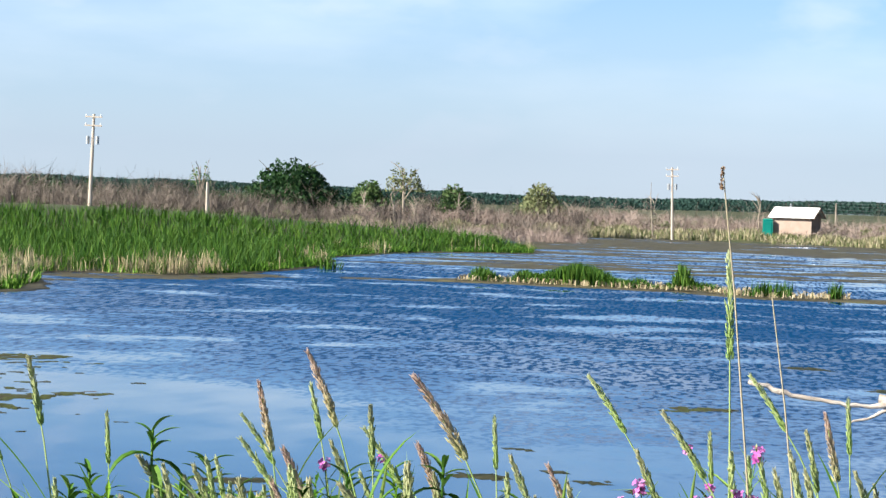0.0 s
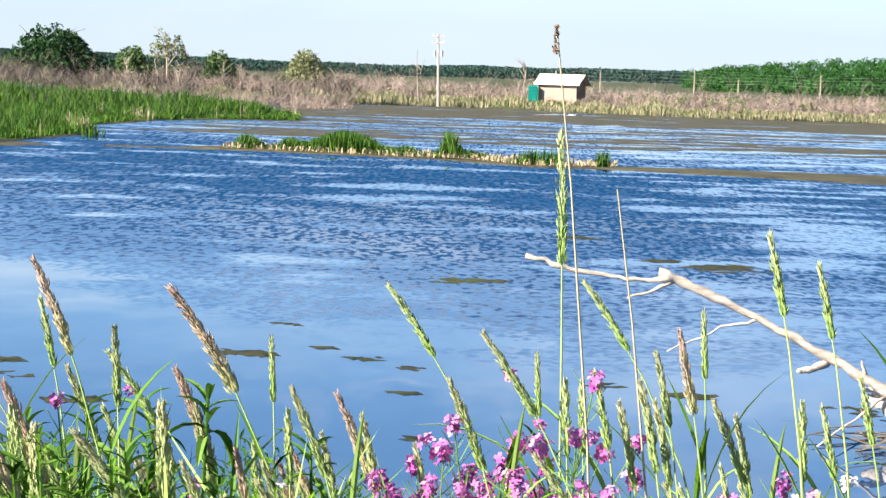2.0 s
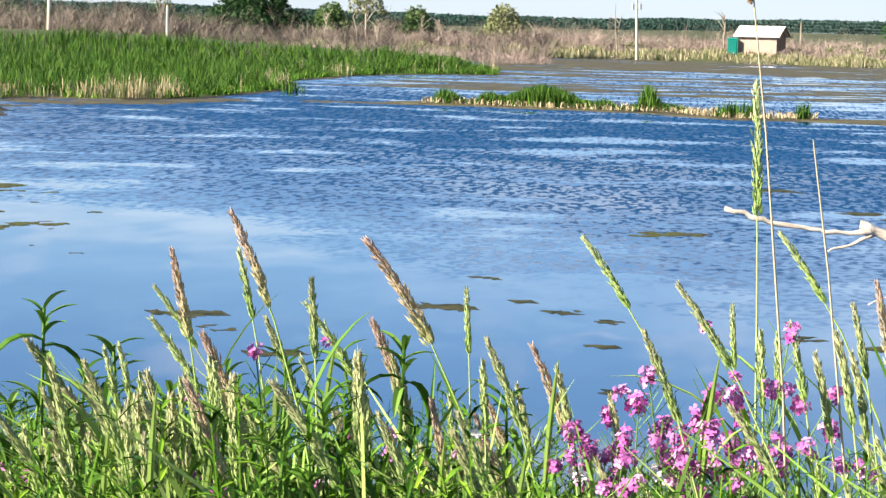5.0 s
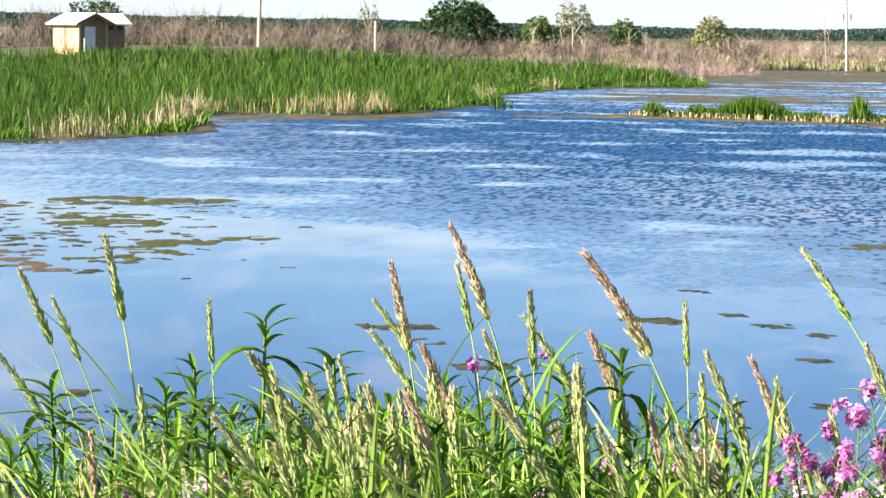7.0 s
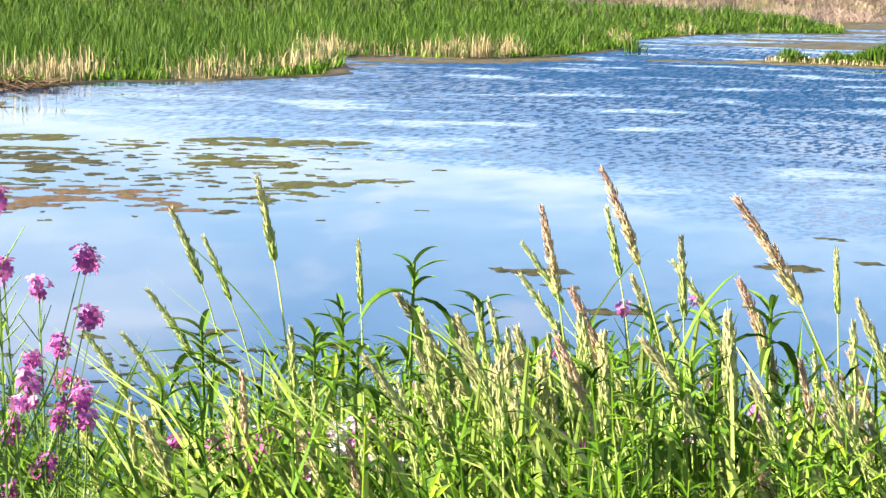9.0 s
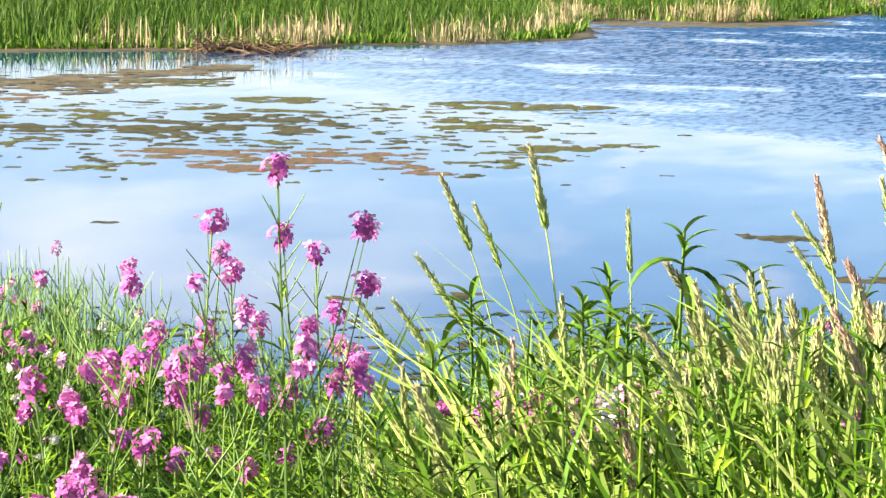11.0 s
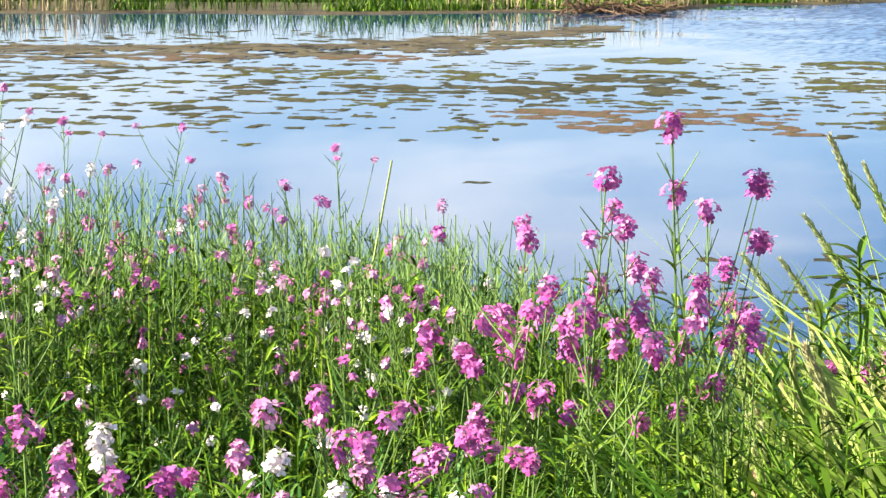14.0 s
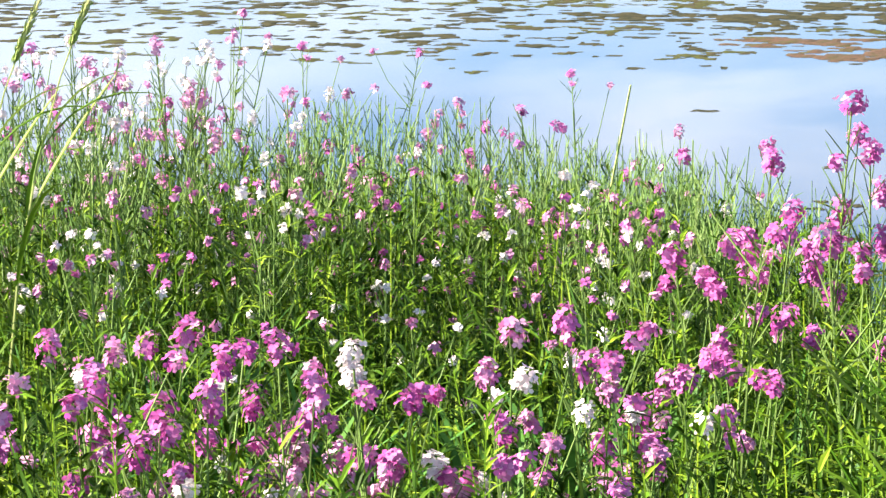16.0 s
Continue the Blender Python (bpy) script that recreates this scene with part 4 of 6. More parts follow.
            part("window_frame", box(Geo(), (L + 0.002, yy - 0.26, 1.69), (L + 0.05, yy + 0.26, 1.745)), M_BROWN_TRIM_SHADE, w)
        part("entrance_recess", box(Geo(), (-0.35, -W - 0.03, 0.1), (0.1, -W - 0.004, 1.95)), M_BROWN_TRIM_SHADE, t, "dark brown side door")
        part("notice_panel", box(Geo(), (-1.05, -W - 0.03, 0.6), (-0.75, -W - 0.004, 1.1)), M_BROWN_TRIM_SHADE, t, "small brown panel")
        g = Geo()
        tube(g, [(L + 0.9, -1.2, -0.2), (L + 0.9, -1.2, 1.1)], [0.06, 0.06], 8)
        part("railing_post", g, M_GREYDOOR, t, "pale post by the entrance")
    g = Geo()
    tube(g, [(-L * 0.4, 0.3, wall_h), (-L * 0.4, 0.3, wall_h + rise + 0.5)], [0.09, 0.09], 8)
    part("vent_pipe", g, M_METAL, t)
    return t


gable_shed(-65.4, 190.5, -45, 4.7, 2.5, 2.35, 0.62, M_WALL, M_BROWN_TRIM_SHADE, "tan block restroom building with a pale gable roof", True)
gable_shed(6.85, 288.5, -20, 4.6, 3.4, 2.1, 0.9, M_WALL2, M_BROWN_TRIM_SHADE, "pale tan restroom building with a light gable roof", False)
t = thing("portable_toilet", "teal green plastic portable toilet beside the building", "toilet", at=(3.5, 287.6, float(height(3.5, 287.6))))
part("cabin", box(Geo(), (-0.58, -0.55, -0.2), (0.58, 0.55, 1.75)), M_TEAL, t)
g = Geo()
g.add([(-0.64, -0.6, 1.753), (0.64, -0.6, 1.753), (0.64, 0.6, 1.753), (-0.64, 0.6, 1.753), (-0.4, -0.4, 1.92), (0.4, -0.4, 1.92), (0.4, 0.4, 1.92), (-0.4, 0.4, 1.92)],
      [(3, 2, 1, 0), (4, 5, 6, 7), (0, 1, 5, 4), (1, 2, 6, 5), (2, 3, 7, 6), (3, 0, 4, 7)])
part("roof", g, M_TEAL, t)
part("door", box(Geo(), (-0.4, -0.59, 0.0), (0.4, -0.553, 1.6)), M_TEAL, t)


# ---- floating algae ----
def algae_field():
    """Floating algae drawn together by the wind: lacy sheets; every large one is a thing, the scraps are joined."""
    brown = [(-17.8, 37.4, 1.0), (-14.9, 38.2, 1.2), (-14.4, 38.3, 0.7), (-27.2, 48, 1.2), (-11.5, 43, 0.6), (-30.9, 46.2, 1.3), (-20, 42.5, 1.3), (-33, 60, 1.8)]
    green = [(-16.0, 36.0, 0.9), (-22.2, 41, 1.1), (-19.9, 45.5, 1.2), (-17, 51.5, 1.6), (-12.6, 41.6, 0.7), (-14.9, 45.4, 1.1), (-26, 55, 1.5), (-21.5, 50.5, 1.2), (-15.5, 52.2, 1.0), (-0.5, 44.8, 0.75)]
    dark = [(-14.4, 28.2, 0.16), (-11.1, 24.4, 0.3), (-9.2, 23.5, 0.3), (-8.3, 24.1, 0.3), (-3.2, 32.2, 0.42), (-1.6, 32.1, 0.3), (-2.2, 33.2, 0.2), (-1.0, 31.2, 0.2), (-3.0, 36, 0.3),
            (0.1, 31.4, 0.2), (-0.7, 25.1, 0.2), (3.4, 51.6, 0.5), (4.1, 28.5, 0.4), (-1.0, 28.8, 0.2), (-6.3, 30.6, 0.5), (-5.6, 29.2, 0.35), (-4.6, 27.2, 0.35), (1.4, 30.2, 0.3),
            (2.4, 29.4, 0.35), (2.1, 58.3, 0.7), (4.9, 50, 1.2)]
    every = np.array([(x, y, s, 0) for x, y, s in brown] + [(x, y, s, 1) for x, y, s in green] + [(x, y, s, 2) for x, y, s in dark])
    ux, uy = polar(22.0, 1.0)
    along, across = np.array((ux, uy)), np.array((uy, -ux))
    du, dv = 0.085, 0.17
    us, vs = np.arange(-19.0, 24.0, du), np.arange(22.0, 66.0, dv)
    U, V = np.meshgrid(us, vs, indexing="ij")
    X, Y = U * across[0] + V * along[0], U * across[1] + V * along[1]
    az, r = np.degrees(np.arctan2(-X, Y)), np.hypot(X, Y)
    rng = np.random.default_rng(31)
    spots = np.full(X.shape, -9.0)
    hue = np.full(X.shape, 2)
    for x, y, s, c in every:
        q = 0.75 - 0.9 * (((X - x) ** 2 + (Y - y) ** 2) / (s * s))
        hue = np.where(q > np.maximum(spots, -0.5), int(c), hue)
        spots = np.maximum(spots, q)
    west = ease(az, 11, 20) * ease(r, 34, 41) * (1 - ease(r, 52, 57))
    scum = 0.88 * ease(az, 25.0, 28.5) * ease(r, 55, 59) * (1 - ease(r, 66, 70))
    bias = np.maximum(np.maximum(-0.75 + 0.64 * west, -0.75 + 0.58 * scum), np.clip(spots, -0.9, 0.16))
    bias = np.where((az > 37) & (r < 44), bias - 0.1, bias)
    live = bias > -0.62
    full = np.full(X.shape, -9.0)
    for i, j in np.argwhere(live):
        x, y = X[i, j], Y[i, j]
        full[i, j] = bias[i, j] + 0.36 * noise.noise((x * 0.45, y * 0.4, 2.0)) + 0.62 * noise.noise((x * 1.2, y * 1.25, 5.0)) + 0.6 * noise.noise((x * 2.9, y * 2.6, 9.0))
    on = full > 0
    seen = np.zeros(on.shape, bool)
    joined = {0: Geo(), 1: Geo(), 2: Geo()}
    mats_ = (M_ALGAE_BROWN, M_ALGAE_GREEN, M_ALGAE_DARK)
    names = ("rusty brown floating algae mat with a ragged edge", "olive green floating algae mat with a ragged edge", "dark floating weed mat with a ragged edge")
    jit = rng.uniform(-0.4, 0.4, (on.shape[0] + 1, on.shape[1] + 1, 3))
    for i0, j0 in np.argwhere(on):
        if seen[i0, j0]:
            continue
        cells, todo = [], [(i0, j0)]
        seen[i0, j0] = True
        while todo:
            i, j = todo.pop()
            cells.append((i, j))
            for a, c in ((i + 1, j), (i - 1, j), (i, j + 1), (i, j - 1)):
                if 0 <= a < on.shape[0] and 0 <= c < on.shape[1] and on[a, c] and not seen[a, c]:
                    seen[a, c] = True
                    todo.append((a, c))
        big = len(cells) * du * dv > 0.45
        ci, cj = cells[len(cells) // 2]
        k = int(hue[ci, cj])
        if k == 2 and spots[ci, cj] < -1.0:
            v = noise.noise((X[ci, cj] * 0.4, Y[ci, cj] * 0.4, 21.0))
            k = (0 if v > 0.38 else 1 if v > -0.05 else 2) if big else (2 if v < 0.15 else 1)
        geo = Geo() if big else joined[k]
        cx, cy = (X[ci, cj], Y[ci, cj]) if big else (0.0, 0.0)
        index, verts, faces = {}, [], []
        own = set(cells)
        for i, j in cells:
            quad = []
            for a, c in ((i, j), (i + 1, j), (i + 1, j + 1), (i, j + 1)):
                if (a, c) not in index:
                    inner = all(q in own for q in ((a, c), (a - 1, c), (a, c - 1), (a - 1, c - 1)))
                    u, v = us[0] + (a - 0.5 + jit[a, c, 0]) * du, vs[0] + (c - 0.5 + jit[a, c, 1]) * dv
                    index[(a, c)] = len(verts)
                    verts.append((u * across[0] + v * along[0] - cx, u * across[1] + v * along[1] - cy, 0.012 + 0.01 * jit[a, c, 2] if inner else 0.002))
                quad.append(index[(a, c)])
            faces.append(quad)
        geo.add(verts, faces)
        if big:
            ob = part("algae_mat", geo, mats_[k])
            ob.location = (cx, cy, 0)
            tagged(ob, names[k], "algae", "floating algae mats")
    for k, name in ((0, "algae_scraps_brown"), (1, "algae_scraps_green"), (2, "algae_scraps_dark")):
        if joined[k].v:
            tagged(part(name, joined[k], mats_[k]), "scattered scraps of floating algae and weed", "algae", kind="stuff")


def mats():
    algae_field()
    rng = np.random.default_rng(33)
    g = Geo()
    for k in range(260):
        az, r = rng.normal(20, 4.5), rng.uniform(17.0, 24.5)
        x, y = polar(az, r)
        q = rng.uniform(0.02, 0.09)
        flat_mat(g, x, y, q * 1.4, q, rng, 0.005, 0.6, 12, rng.uniform(0, 3))
    tagged(part("shore_flecks", g, M_ALGAE_DARK), "fine dark weed scraps near the bank", "algae", kind="stuff")
    # broad sheets before the far shore, behind the spit and under the reed bed
    rng = np.random.default_rng(61)
    g = Geo()
    for k in range(300):
        az = rng.uniform(-13, 6.5)
        r = rng.uniform(135, 280) if k % 3 else rng.uniform(205, 275)
        x, y = polar(az, r)
        s = rng.uniform(1.0, 4.0) * (1.0 + 0.5 * (r > 205))
        flat_mat(g, x, y, s * 1.5, s * 0.62, rng, 0.006 + 0.0004 * (k % 23), 0.7, 40, rng.normal(0, 0.3))
    for k in range(40):
        az = rng.uniform(-10, 7)
        x, y = polar(az, float(shore(az)) - abs(rng.normal(0, 8)) - 1)
        flat_mat(g, x, y, rng.uniform(1.5, 4.5), rng.uniform(1.5, 5), rng, 0.005 + 0.0004 * (k % 29), 0.6, 34)
    tagged(part("algae_sheet_far", g, M_MUD), "broad brown algae sheets before the far shore", "algae", kind="stuff")
    g = Geo()
    for k in range(260):
        az = rng.uniform(24, 43)
        edge = 60 + 17 * float(ease(az, 32, 17))
        x, y = polar(az, edge - abs(rng.normal(0, 2.6)))
        flat_mat(g, x, y, rng.uniform(0.12, 0.75), rng.uniform(0.12, 0.5), rng, 0.006 + 0.0004 * (k % 19), 0.75, 26, rng.uniform(0, 3))
    for k in range(34):
        u = rng.uniform(0, 1)
        x, y = -29.5 + 8 * u + rng.normal(0, 0.8), 101 + 9 * u + rng.normal(0, 2)
        flat_mat(g, x, y, rng.uniform(0.4, 1.2), rng.uniform(0.5, 2.0), rng, 0.006 + 0.0004 * (k % 19), 0.7, 34, rng.uniform(0, 3))
    for k in range(16):
        u = rng.uniform(0, 1)
        flat_mat(g, -17.5 + 5 * u + rng.normal(0, 0.3), 113.6 - 0.8 * u + rng.normal(0, 0.6), rng.uniform(0.4, 1.1), rng.uniform(0.3, 0.8), rng, 0.006 + 0.0004 * (k % 19), 0.7, 34)
    tagged(part("algae_sheet_reeds", g, M_MUD), "brown algae scum floating along the reed bed", "algae", kind="stuff")


mats()


# ---- driftwood ----
def driftwood():
    rng = np.random.default_rng(71)
    t = thing("fallen_branch", "bleached bare fallen branch rising out of the water", "branch", at=(4.6, 25.6, 0))
    o = Vector((4.6, 25.6, 0))

    def limb(name, pts, radii, parent, sides=9, lumps=0.12):
        fine, rad = [], []
        for (p, q), (a, b) in zip(zip(pts, pts[1:]), zip(radii, radii[1:])):
            for k in range(4):
                u = k / 4
                fine.append(Vector(p).lerp(Vector(q), u) - o + Vector(rng.normal(0, 0.010, 3)))
                rad.append((a + (b - a) * u) * (1 + rng.uniform(-lumps, lumps)))
        fine.append(Vector(pts[-1]) - o), rad.append(radii[-1])
        g = Geo()
        tube(g, fine, rad, sides)
        return part(name, g, M_BARK_PALE, parent, smooth=True)

    limb("main_limb", [(5.6, 25.3, -0.25), (4.59, 25.63, 0.34), (4.1, 25.7, 0.60), (3.54, 25.8, 0.91), (2.8, 25.89, 1.29), (2.3, 25.93, 1.5), (1.88, 25.97, 1.68), (1.74, 25.98, 1.73)],
         [0.068, 0.064, 0.058, 0.052, 0.048, 0.044, 0.056, 0.048], t, 9, 0.2)
    limb("upper_limb", [(1.85, 25.97, 1.65), (1.55, 25.99, 1.645), (1.25, 26.0, 1.66), (0.81, 26.02, 1.72), (0.55, 26.03, 1.79), (0.34, 26.03, 1.85)],
         [0.034, 0.024, 0.023, 0.030, 0.029, 0.026], t, 9, 0.16)
    limb("twig", [(1.9, 25.97, 1.64), (1.7, 25.98, 1.53), (1.42, 26.0, 1.44)], [0.03, 0.018, 0.012], t, 6)
    limb("twig", [(2.83, 25.88, 1.28), (2.5, 25.9, 1.2), (2.08, 25.95, 1.02), (1.85, 25.95, 0.9)], [0.022, 0.014, 0.01, 0.006], t, 5)
    limb("broken_stub", [(3.5, 25.8, 0.86), (3.36, 25.77, 0.79), (3.2, 25.75, 0.77)], [0.045, 0.04, 0.025], t, 7)
    limb("twig", [(4.1, 25.7, 0.55), (3.8, 25.6, 0.3), (3.4, 25.5, 0.02)], [0.02, 0.014, 0.01], t, 5)
    limb("broken_stub", [(3.9, 25.75, 0.72), (3.85, 25.72, 0.9)], [0.03, 0.012], t, 6)
    t = thing("driftwood_log", "split weathered driftwood log at the water's edge", "log", at=(4.6, 25.6, 0))
    limb("log_body", [(4.05, 26.6, 0.42), (4.25, 26.2, 0.36), (4.6, 25.6, 0.24), (5.2, 24.9, 0.1)], [0.03, 0.1, 0.13, 0.14], t, 10, 0.25)
    limb("splinter", [(4.3, 26.2, 0.4), (4.1, 26.5, 0.5), (3.98, 26.7, 0.53)], [0.06, 0.035, 0.01], t, 6)
    g = Geo()
    for k in range(50):
        p = Vector((rng.normal(4.4, 0.45), rng.normal(25.9, 0.6), rng.uniform(0.01, 0.12)))
        d = Vector((rng.normal(0, 1), rng.normal(0, 1), rng.normal(0, 0.18))).normalized() * rng.uniform(0.15, 0.5)
        tube(g, [p - d, p, p + d], [0.006, 0.011, 0.004], 4)
    tagged(part("flotsam", g, M_BARK), "brown washed-up twigs and reed litter", "debris", kind="stuff")


driftwood()


# ---- plants on the near bank ----
def floret(geo, p, out, size, rng):
    """Four rounded petals spread round one centre."""
    out = out.normalized()
    a = out.cross(Vector((0.3, 0.2, 0.9))).normalized()
    b = out.cross(a)
    spin = rng.uniform(0, 1.57)
    verts, faces = [p], []
    for k in range(4):
        w = spin + k * math.pi / 2
        d, s = a * math.cos(w) + b * math.sin(w), a * -math.sin(w) + b * math.cos(w)
        lift = out * size * rng.uniform(-0.25, 0.4)
        verts += [p + d * size * 0.5 + s * size * 0.42 + lift * 0.6, p + d * size + s * size * 0.3 + lift,
                  p + d * size - s * size * 0.3 + lift, p + d * size * 0.5 - s * size * 0.42 + lift * 0.6]
        faces.append((0, 4 * k + 1, 4 * k + 2, 4 * k + 3, 4 * k + 4))
    geo.add(verts, faces)


def flower_head(geo, top, axis, length, radius, count, rng):
    """A domed raceme, widest below its top."""
    axis = axis.normalized()
    a = axis.cross(Vector((0.9, 0.1, 0.2))).normalized()
    b = axis.cross(a)
    lop = a * rng.uniform(-0.35, 0.35) + b * rng.uniform(-0.35, 0.35)
    for k in range(count):
        u = (k + rng.uniform(0.2, 0.8)) / count
        w = k * 2.4 + rng.uniform(-0.6, 0.6)
        r = radius * math.sin(math.pi * (0.14 + 0.76 * u)) ** 0.7 * rng.uniform(0.4, 1.35)
        d = a * math.cos(w) + b * math.sin(w)
        p = top - axis * (u ** 1.2 * length) + d * r + lop * radius * u
        floret(geo, p, d * (0.35 + u) + axis * (1.1 - 0.8 * u) + Vector(rng.normal(0, 0.35, 3)), rng.uniform(0.0062, 0.0100), rng)


def rocket_plant(tall, mats, seed, at, label, bloom=1.0):
    """A branching stem with lance leaves, domed flower heads and slender pods."""
    rng = np.random.default_rng(seed)
    t = thing("rocket_flower", label, "flower", "flowers on the bank", at)
    stem, leaves, pods = Geo(), Geo(), Geo()
    bend = Vector(rng.normal(0, 0.05, 2).tolist() + [0]) * tall
    top = bend + Vector((0, 0, tall - 0.03))

    def along(u):
        return bend * u * u + Vector((0, 0, (tall - 0.03) * u))

    tube(stem, [along(u) for u in (0, 0.25, 0.5, 0.75, 1.0)], [0.0034, 0.0031, 0.0027, 0.0021, 0.0014], 5)
    heads = [(top, Vector((0, 0, 1)) + bend, 1.0)]
    for k in range(int(rng.integers(2, 5))):
        u, a = rng.uniform(0.58, 0.86), rng.uniform(0, 6.28)
        s = along(u)
        reach = rng.uniform(0.08, 0.2) * min(1.0, tall)
        e = s + Vector((math.cos(a) * reach * 0.75, math.sin(a) * reach * 0.75, reach * rng.uniform(0.9, 1.3)))
        e.z = min(max(e.z, tall - rng.uniform(0.05, 0.13)), tall - 0.02)
        tube(stem, [s, s.lerp(e, 0.5) + Vector((math.cos(a), math.sin(a), 0)) * reach * 0.1, e], [0.0018, 0.0015, 0.0011], 4)
        heads.append((e, e - s, rng.uniform(0.4, 0.85)))
    for k in range(int(tall * 24)):
        u, a = rng.uniform(0.12, 0.88), k * 2.4 + rng.uniform(-0.5, 0.5)
        d = Vector((math.cos(a), math.sin(a), rng.uniform(0.4, 1.2)))
        L = rng.uniform(0.045, 0.09) * (1.15 - 0.6 * u)
        leaf(leaves, along(u), d, L, L * rng.uniform(0.16, 0.24), 0.7, steps=3)
    for k in range(int(tall * 14)):
        u, a = rng.uniform(0.74, 0.97), rng.uniform(0, 6.28)
        d = Vector((math.cos(a), math.sin(a), rng.uniform(0.9, 2.0))).normalized()
        s = along(u)
        tube(pods, [s, s + d * 0.025, s + d * rng.uniform(0.04, 0.075)], [0.0008, 0.0012, 0.0008], 3)
    part("stem", stem, M_RSTEM, t)
    part("foliage", leaves, M_RLEAF, t)
    tagged(part("pod_spray", pods, M_RSTEM, t), kind="stuff")
    for p, axis, size in heads:
        g = Geo()
        flower_head(g, p + axis.normalized() * 0.02, axis, rng.uniform(0.040, 0.064) * size * bloom ** 1.4, rng.uniform(0.017, 0.023) * math.sqrt(size) * bloom, max(5, int(33 * size * bloom * bloom)), rng)
        part("flower_head", g, mats[int(rng.integers(len(mats)))], t)
    return t


ROCKETS = {}
ROCKET_KINDS = {"pink": ((M_PINK,), "magenta-pink dame's rocket in flower on a leafy stem"),
                "mixed": ((M_PINK, M_PALE, M_WHITE), "pink and white dame's rocket in flower on a leafy stem"),
                "pale": ((M_PALE, M_PINK, M_PALE), "pale pink dame's rocket in flower on a leafy stem"),
                "white": ((M_WHITE, M_WHITE, M_PALE), "white dame's rocket in flower on a leafy stem")}


def plant_rocket(kind, x, y, top, rng, bloom=1.0):
    """Sets one flower with its head at that height, from the kinds already grown where one fits."""
    z = float(height(x, y))
    tall = max(0.35, top - z)
    step = min((0.45, 0.65, 0.85, 1.05, 1.3), key=lambda s: abs(math.log(tall / s)))
    key = (kind, step, int(rng.integers(3)), bloom)
    s = tall / step
    wide = 0.5 + 0.5 * s
    fresh = key not in ROCKETS
    turn = (0, 0, rng.uniform(0, 360)) if fresh else (rng.normal(0, 3), rng.normal(0, 3), rng.uniform(0, 360))
    bend = np.random.default_rng(hash_of(key)).normal(0, 0.05, 2) * step
    tip = pose(0, 0, 0, *turn).to_3x3() @ Vector((bend[0] * wide, bend[1] * wide, tall))
    x, y = x - tip.x, y - tip.y
    z = float(height(x, y))
    if fresh:
        mats, label = ROCKET_KINDS[kind]
        ob = ROCKETS[key] = rocket_plant(step, mats, hash_of(key), (x, y, z), label, bloom)
        ob.rotation_euler = [radians(v) for v in turn]
    else:
        ob = copy_thing(ROCKETS[key], pose(x, y, z, *turn))
    ob.scale = (wide, wide, (top - z) / step)
    return ob


def hash_of(key):
    kind, step, k, bloom = key
    return {"pink": 100, "pale": 200, "white": 300, "mixed": 400}[kind] + int(step * 100) * 7 + k * 31


ROCKET_FRONT = [(-1.72, 2.74, 3.06), (-1.88, 3.08, 2.92), (-1.97, 2.75, 2.92), (-1.75, 2.62, 2.94), (-2.24, 2.73, 2.89), (-2.2, 2.47, 2.93), (-2.01, 2.33, 3.0), (-2.24, 2.62, 2.85), (-2.17, 2.38, 2.9), (-2.17, 2.85, 2.79), (-1.73, 2.86, 2.86), (-1.56, 2.69, 2.92), (-1.78, 2.99, 2.78), (-2.09, 2.52, 2.83), (-2.03, 3.01, 2.72), (-2.34, 2.49, 2.86), (-2.19, 2.32, 3.0), (-2.33, 2.69, 2.99), (-2.14, 2.54, 3.0), (-1.95, 2.4, 3.06), (-1.64, 3.03, 2.96), (-1.91, 2.61, 2.86)]
ROCKET_FRONT_WHITE = [(-2.03, 2.68, 2.99), (-1.75, 2.59, 3.01), (-2.18, 2.75, 2.81), (-1.89, 2.67, 2.85), (-1.94, 3.08, 2.78), (-1.72, 2.94, 2.9), (-1.64, 2.72, 2.99), (-2.13, 2.85, 2.79), (-1.62, 2.89, 2.96), (-2.11, 2.29, 2.85), (-2.13, 2.74, 2.75), (-1.78, 2.7, 3.04), (-2.53, 2.61, 2.96)]
ROCKET_BACK = [(-4.32, 6.31, 3.0), (-3.85, 6.44, 2.95), (-3.67, 5.85, 2.91), (-3.6, 5.55, 2.9), (-3.93, 5.92, 2.91), (-3.16, 5.83, 2.89), (-3.21, 5.62, 2.79), (-4.31, 5.23, 2.9), (-4.48, 5.45, 2.93), (-4.0, 5.3, 2.79), (-3.87, 5.68, 2.84), (-3.9, 5.39, 2.8), (-3.61, 5.48, 2.83), (-3.31, 5.43, 2.69), (-3.44, 4.8, 2.66)]
ROCKET_BACK_WHITE = [(-3.2, 5.5, 2.75), (-4.5, 5.95, 3.04), (-5.04, 6.36, 3.09), (-3.87, 5.19, 2.87), (-4.27, 5.76, 2.93), (-4.1, 5.61, 2.95), (-3.85, 5.64, 2.85), (-4.17, 5.44, 2.84), (-2.81, 5.41, 2.76), (-3.09, 5.57, 2.67)]
ROCKET_LEFT = [(-3.96, 4.48, 3.1), (-4.14, 4.57, 2.97), (-4.14, 4.65, 2.93), (-3.9, 4.47, 2.91), (-4.1, 4.38, 2.91), (-4.36, 4.66, 2.75), (-3.81, 4.57, 3.0), (-3.82, 4.6, 3.05), (-4.41, 4.64, 2.67), (-4.34, 4.48, 2.94), (-3.91, 4.68, 2.79)]
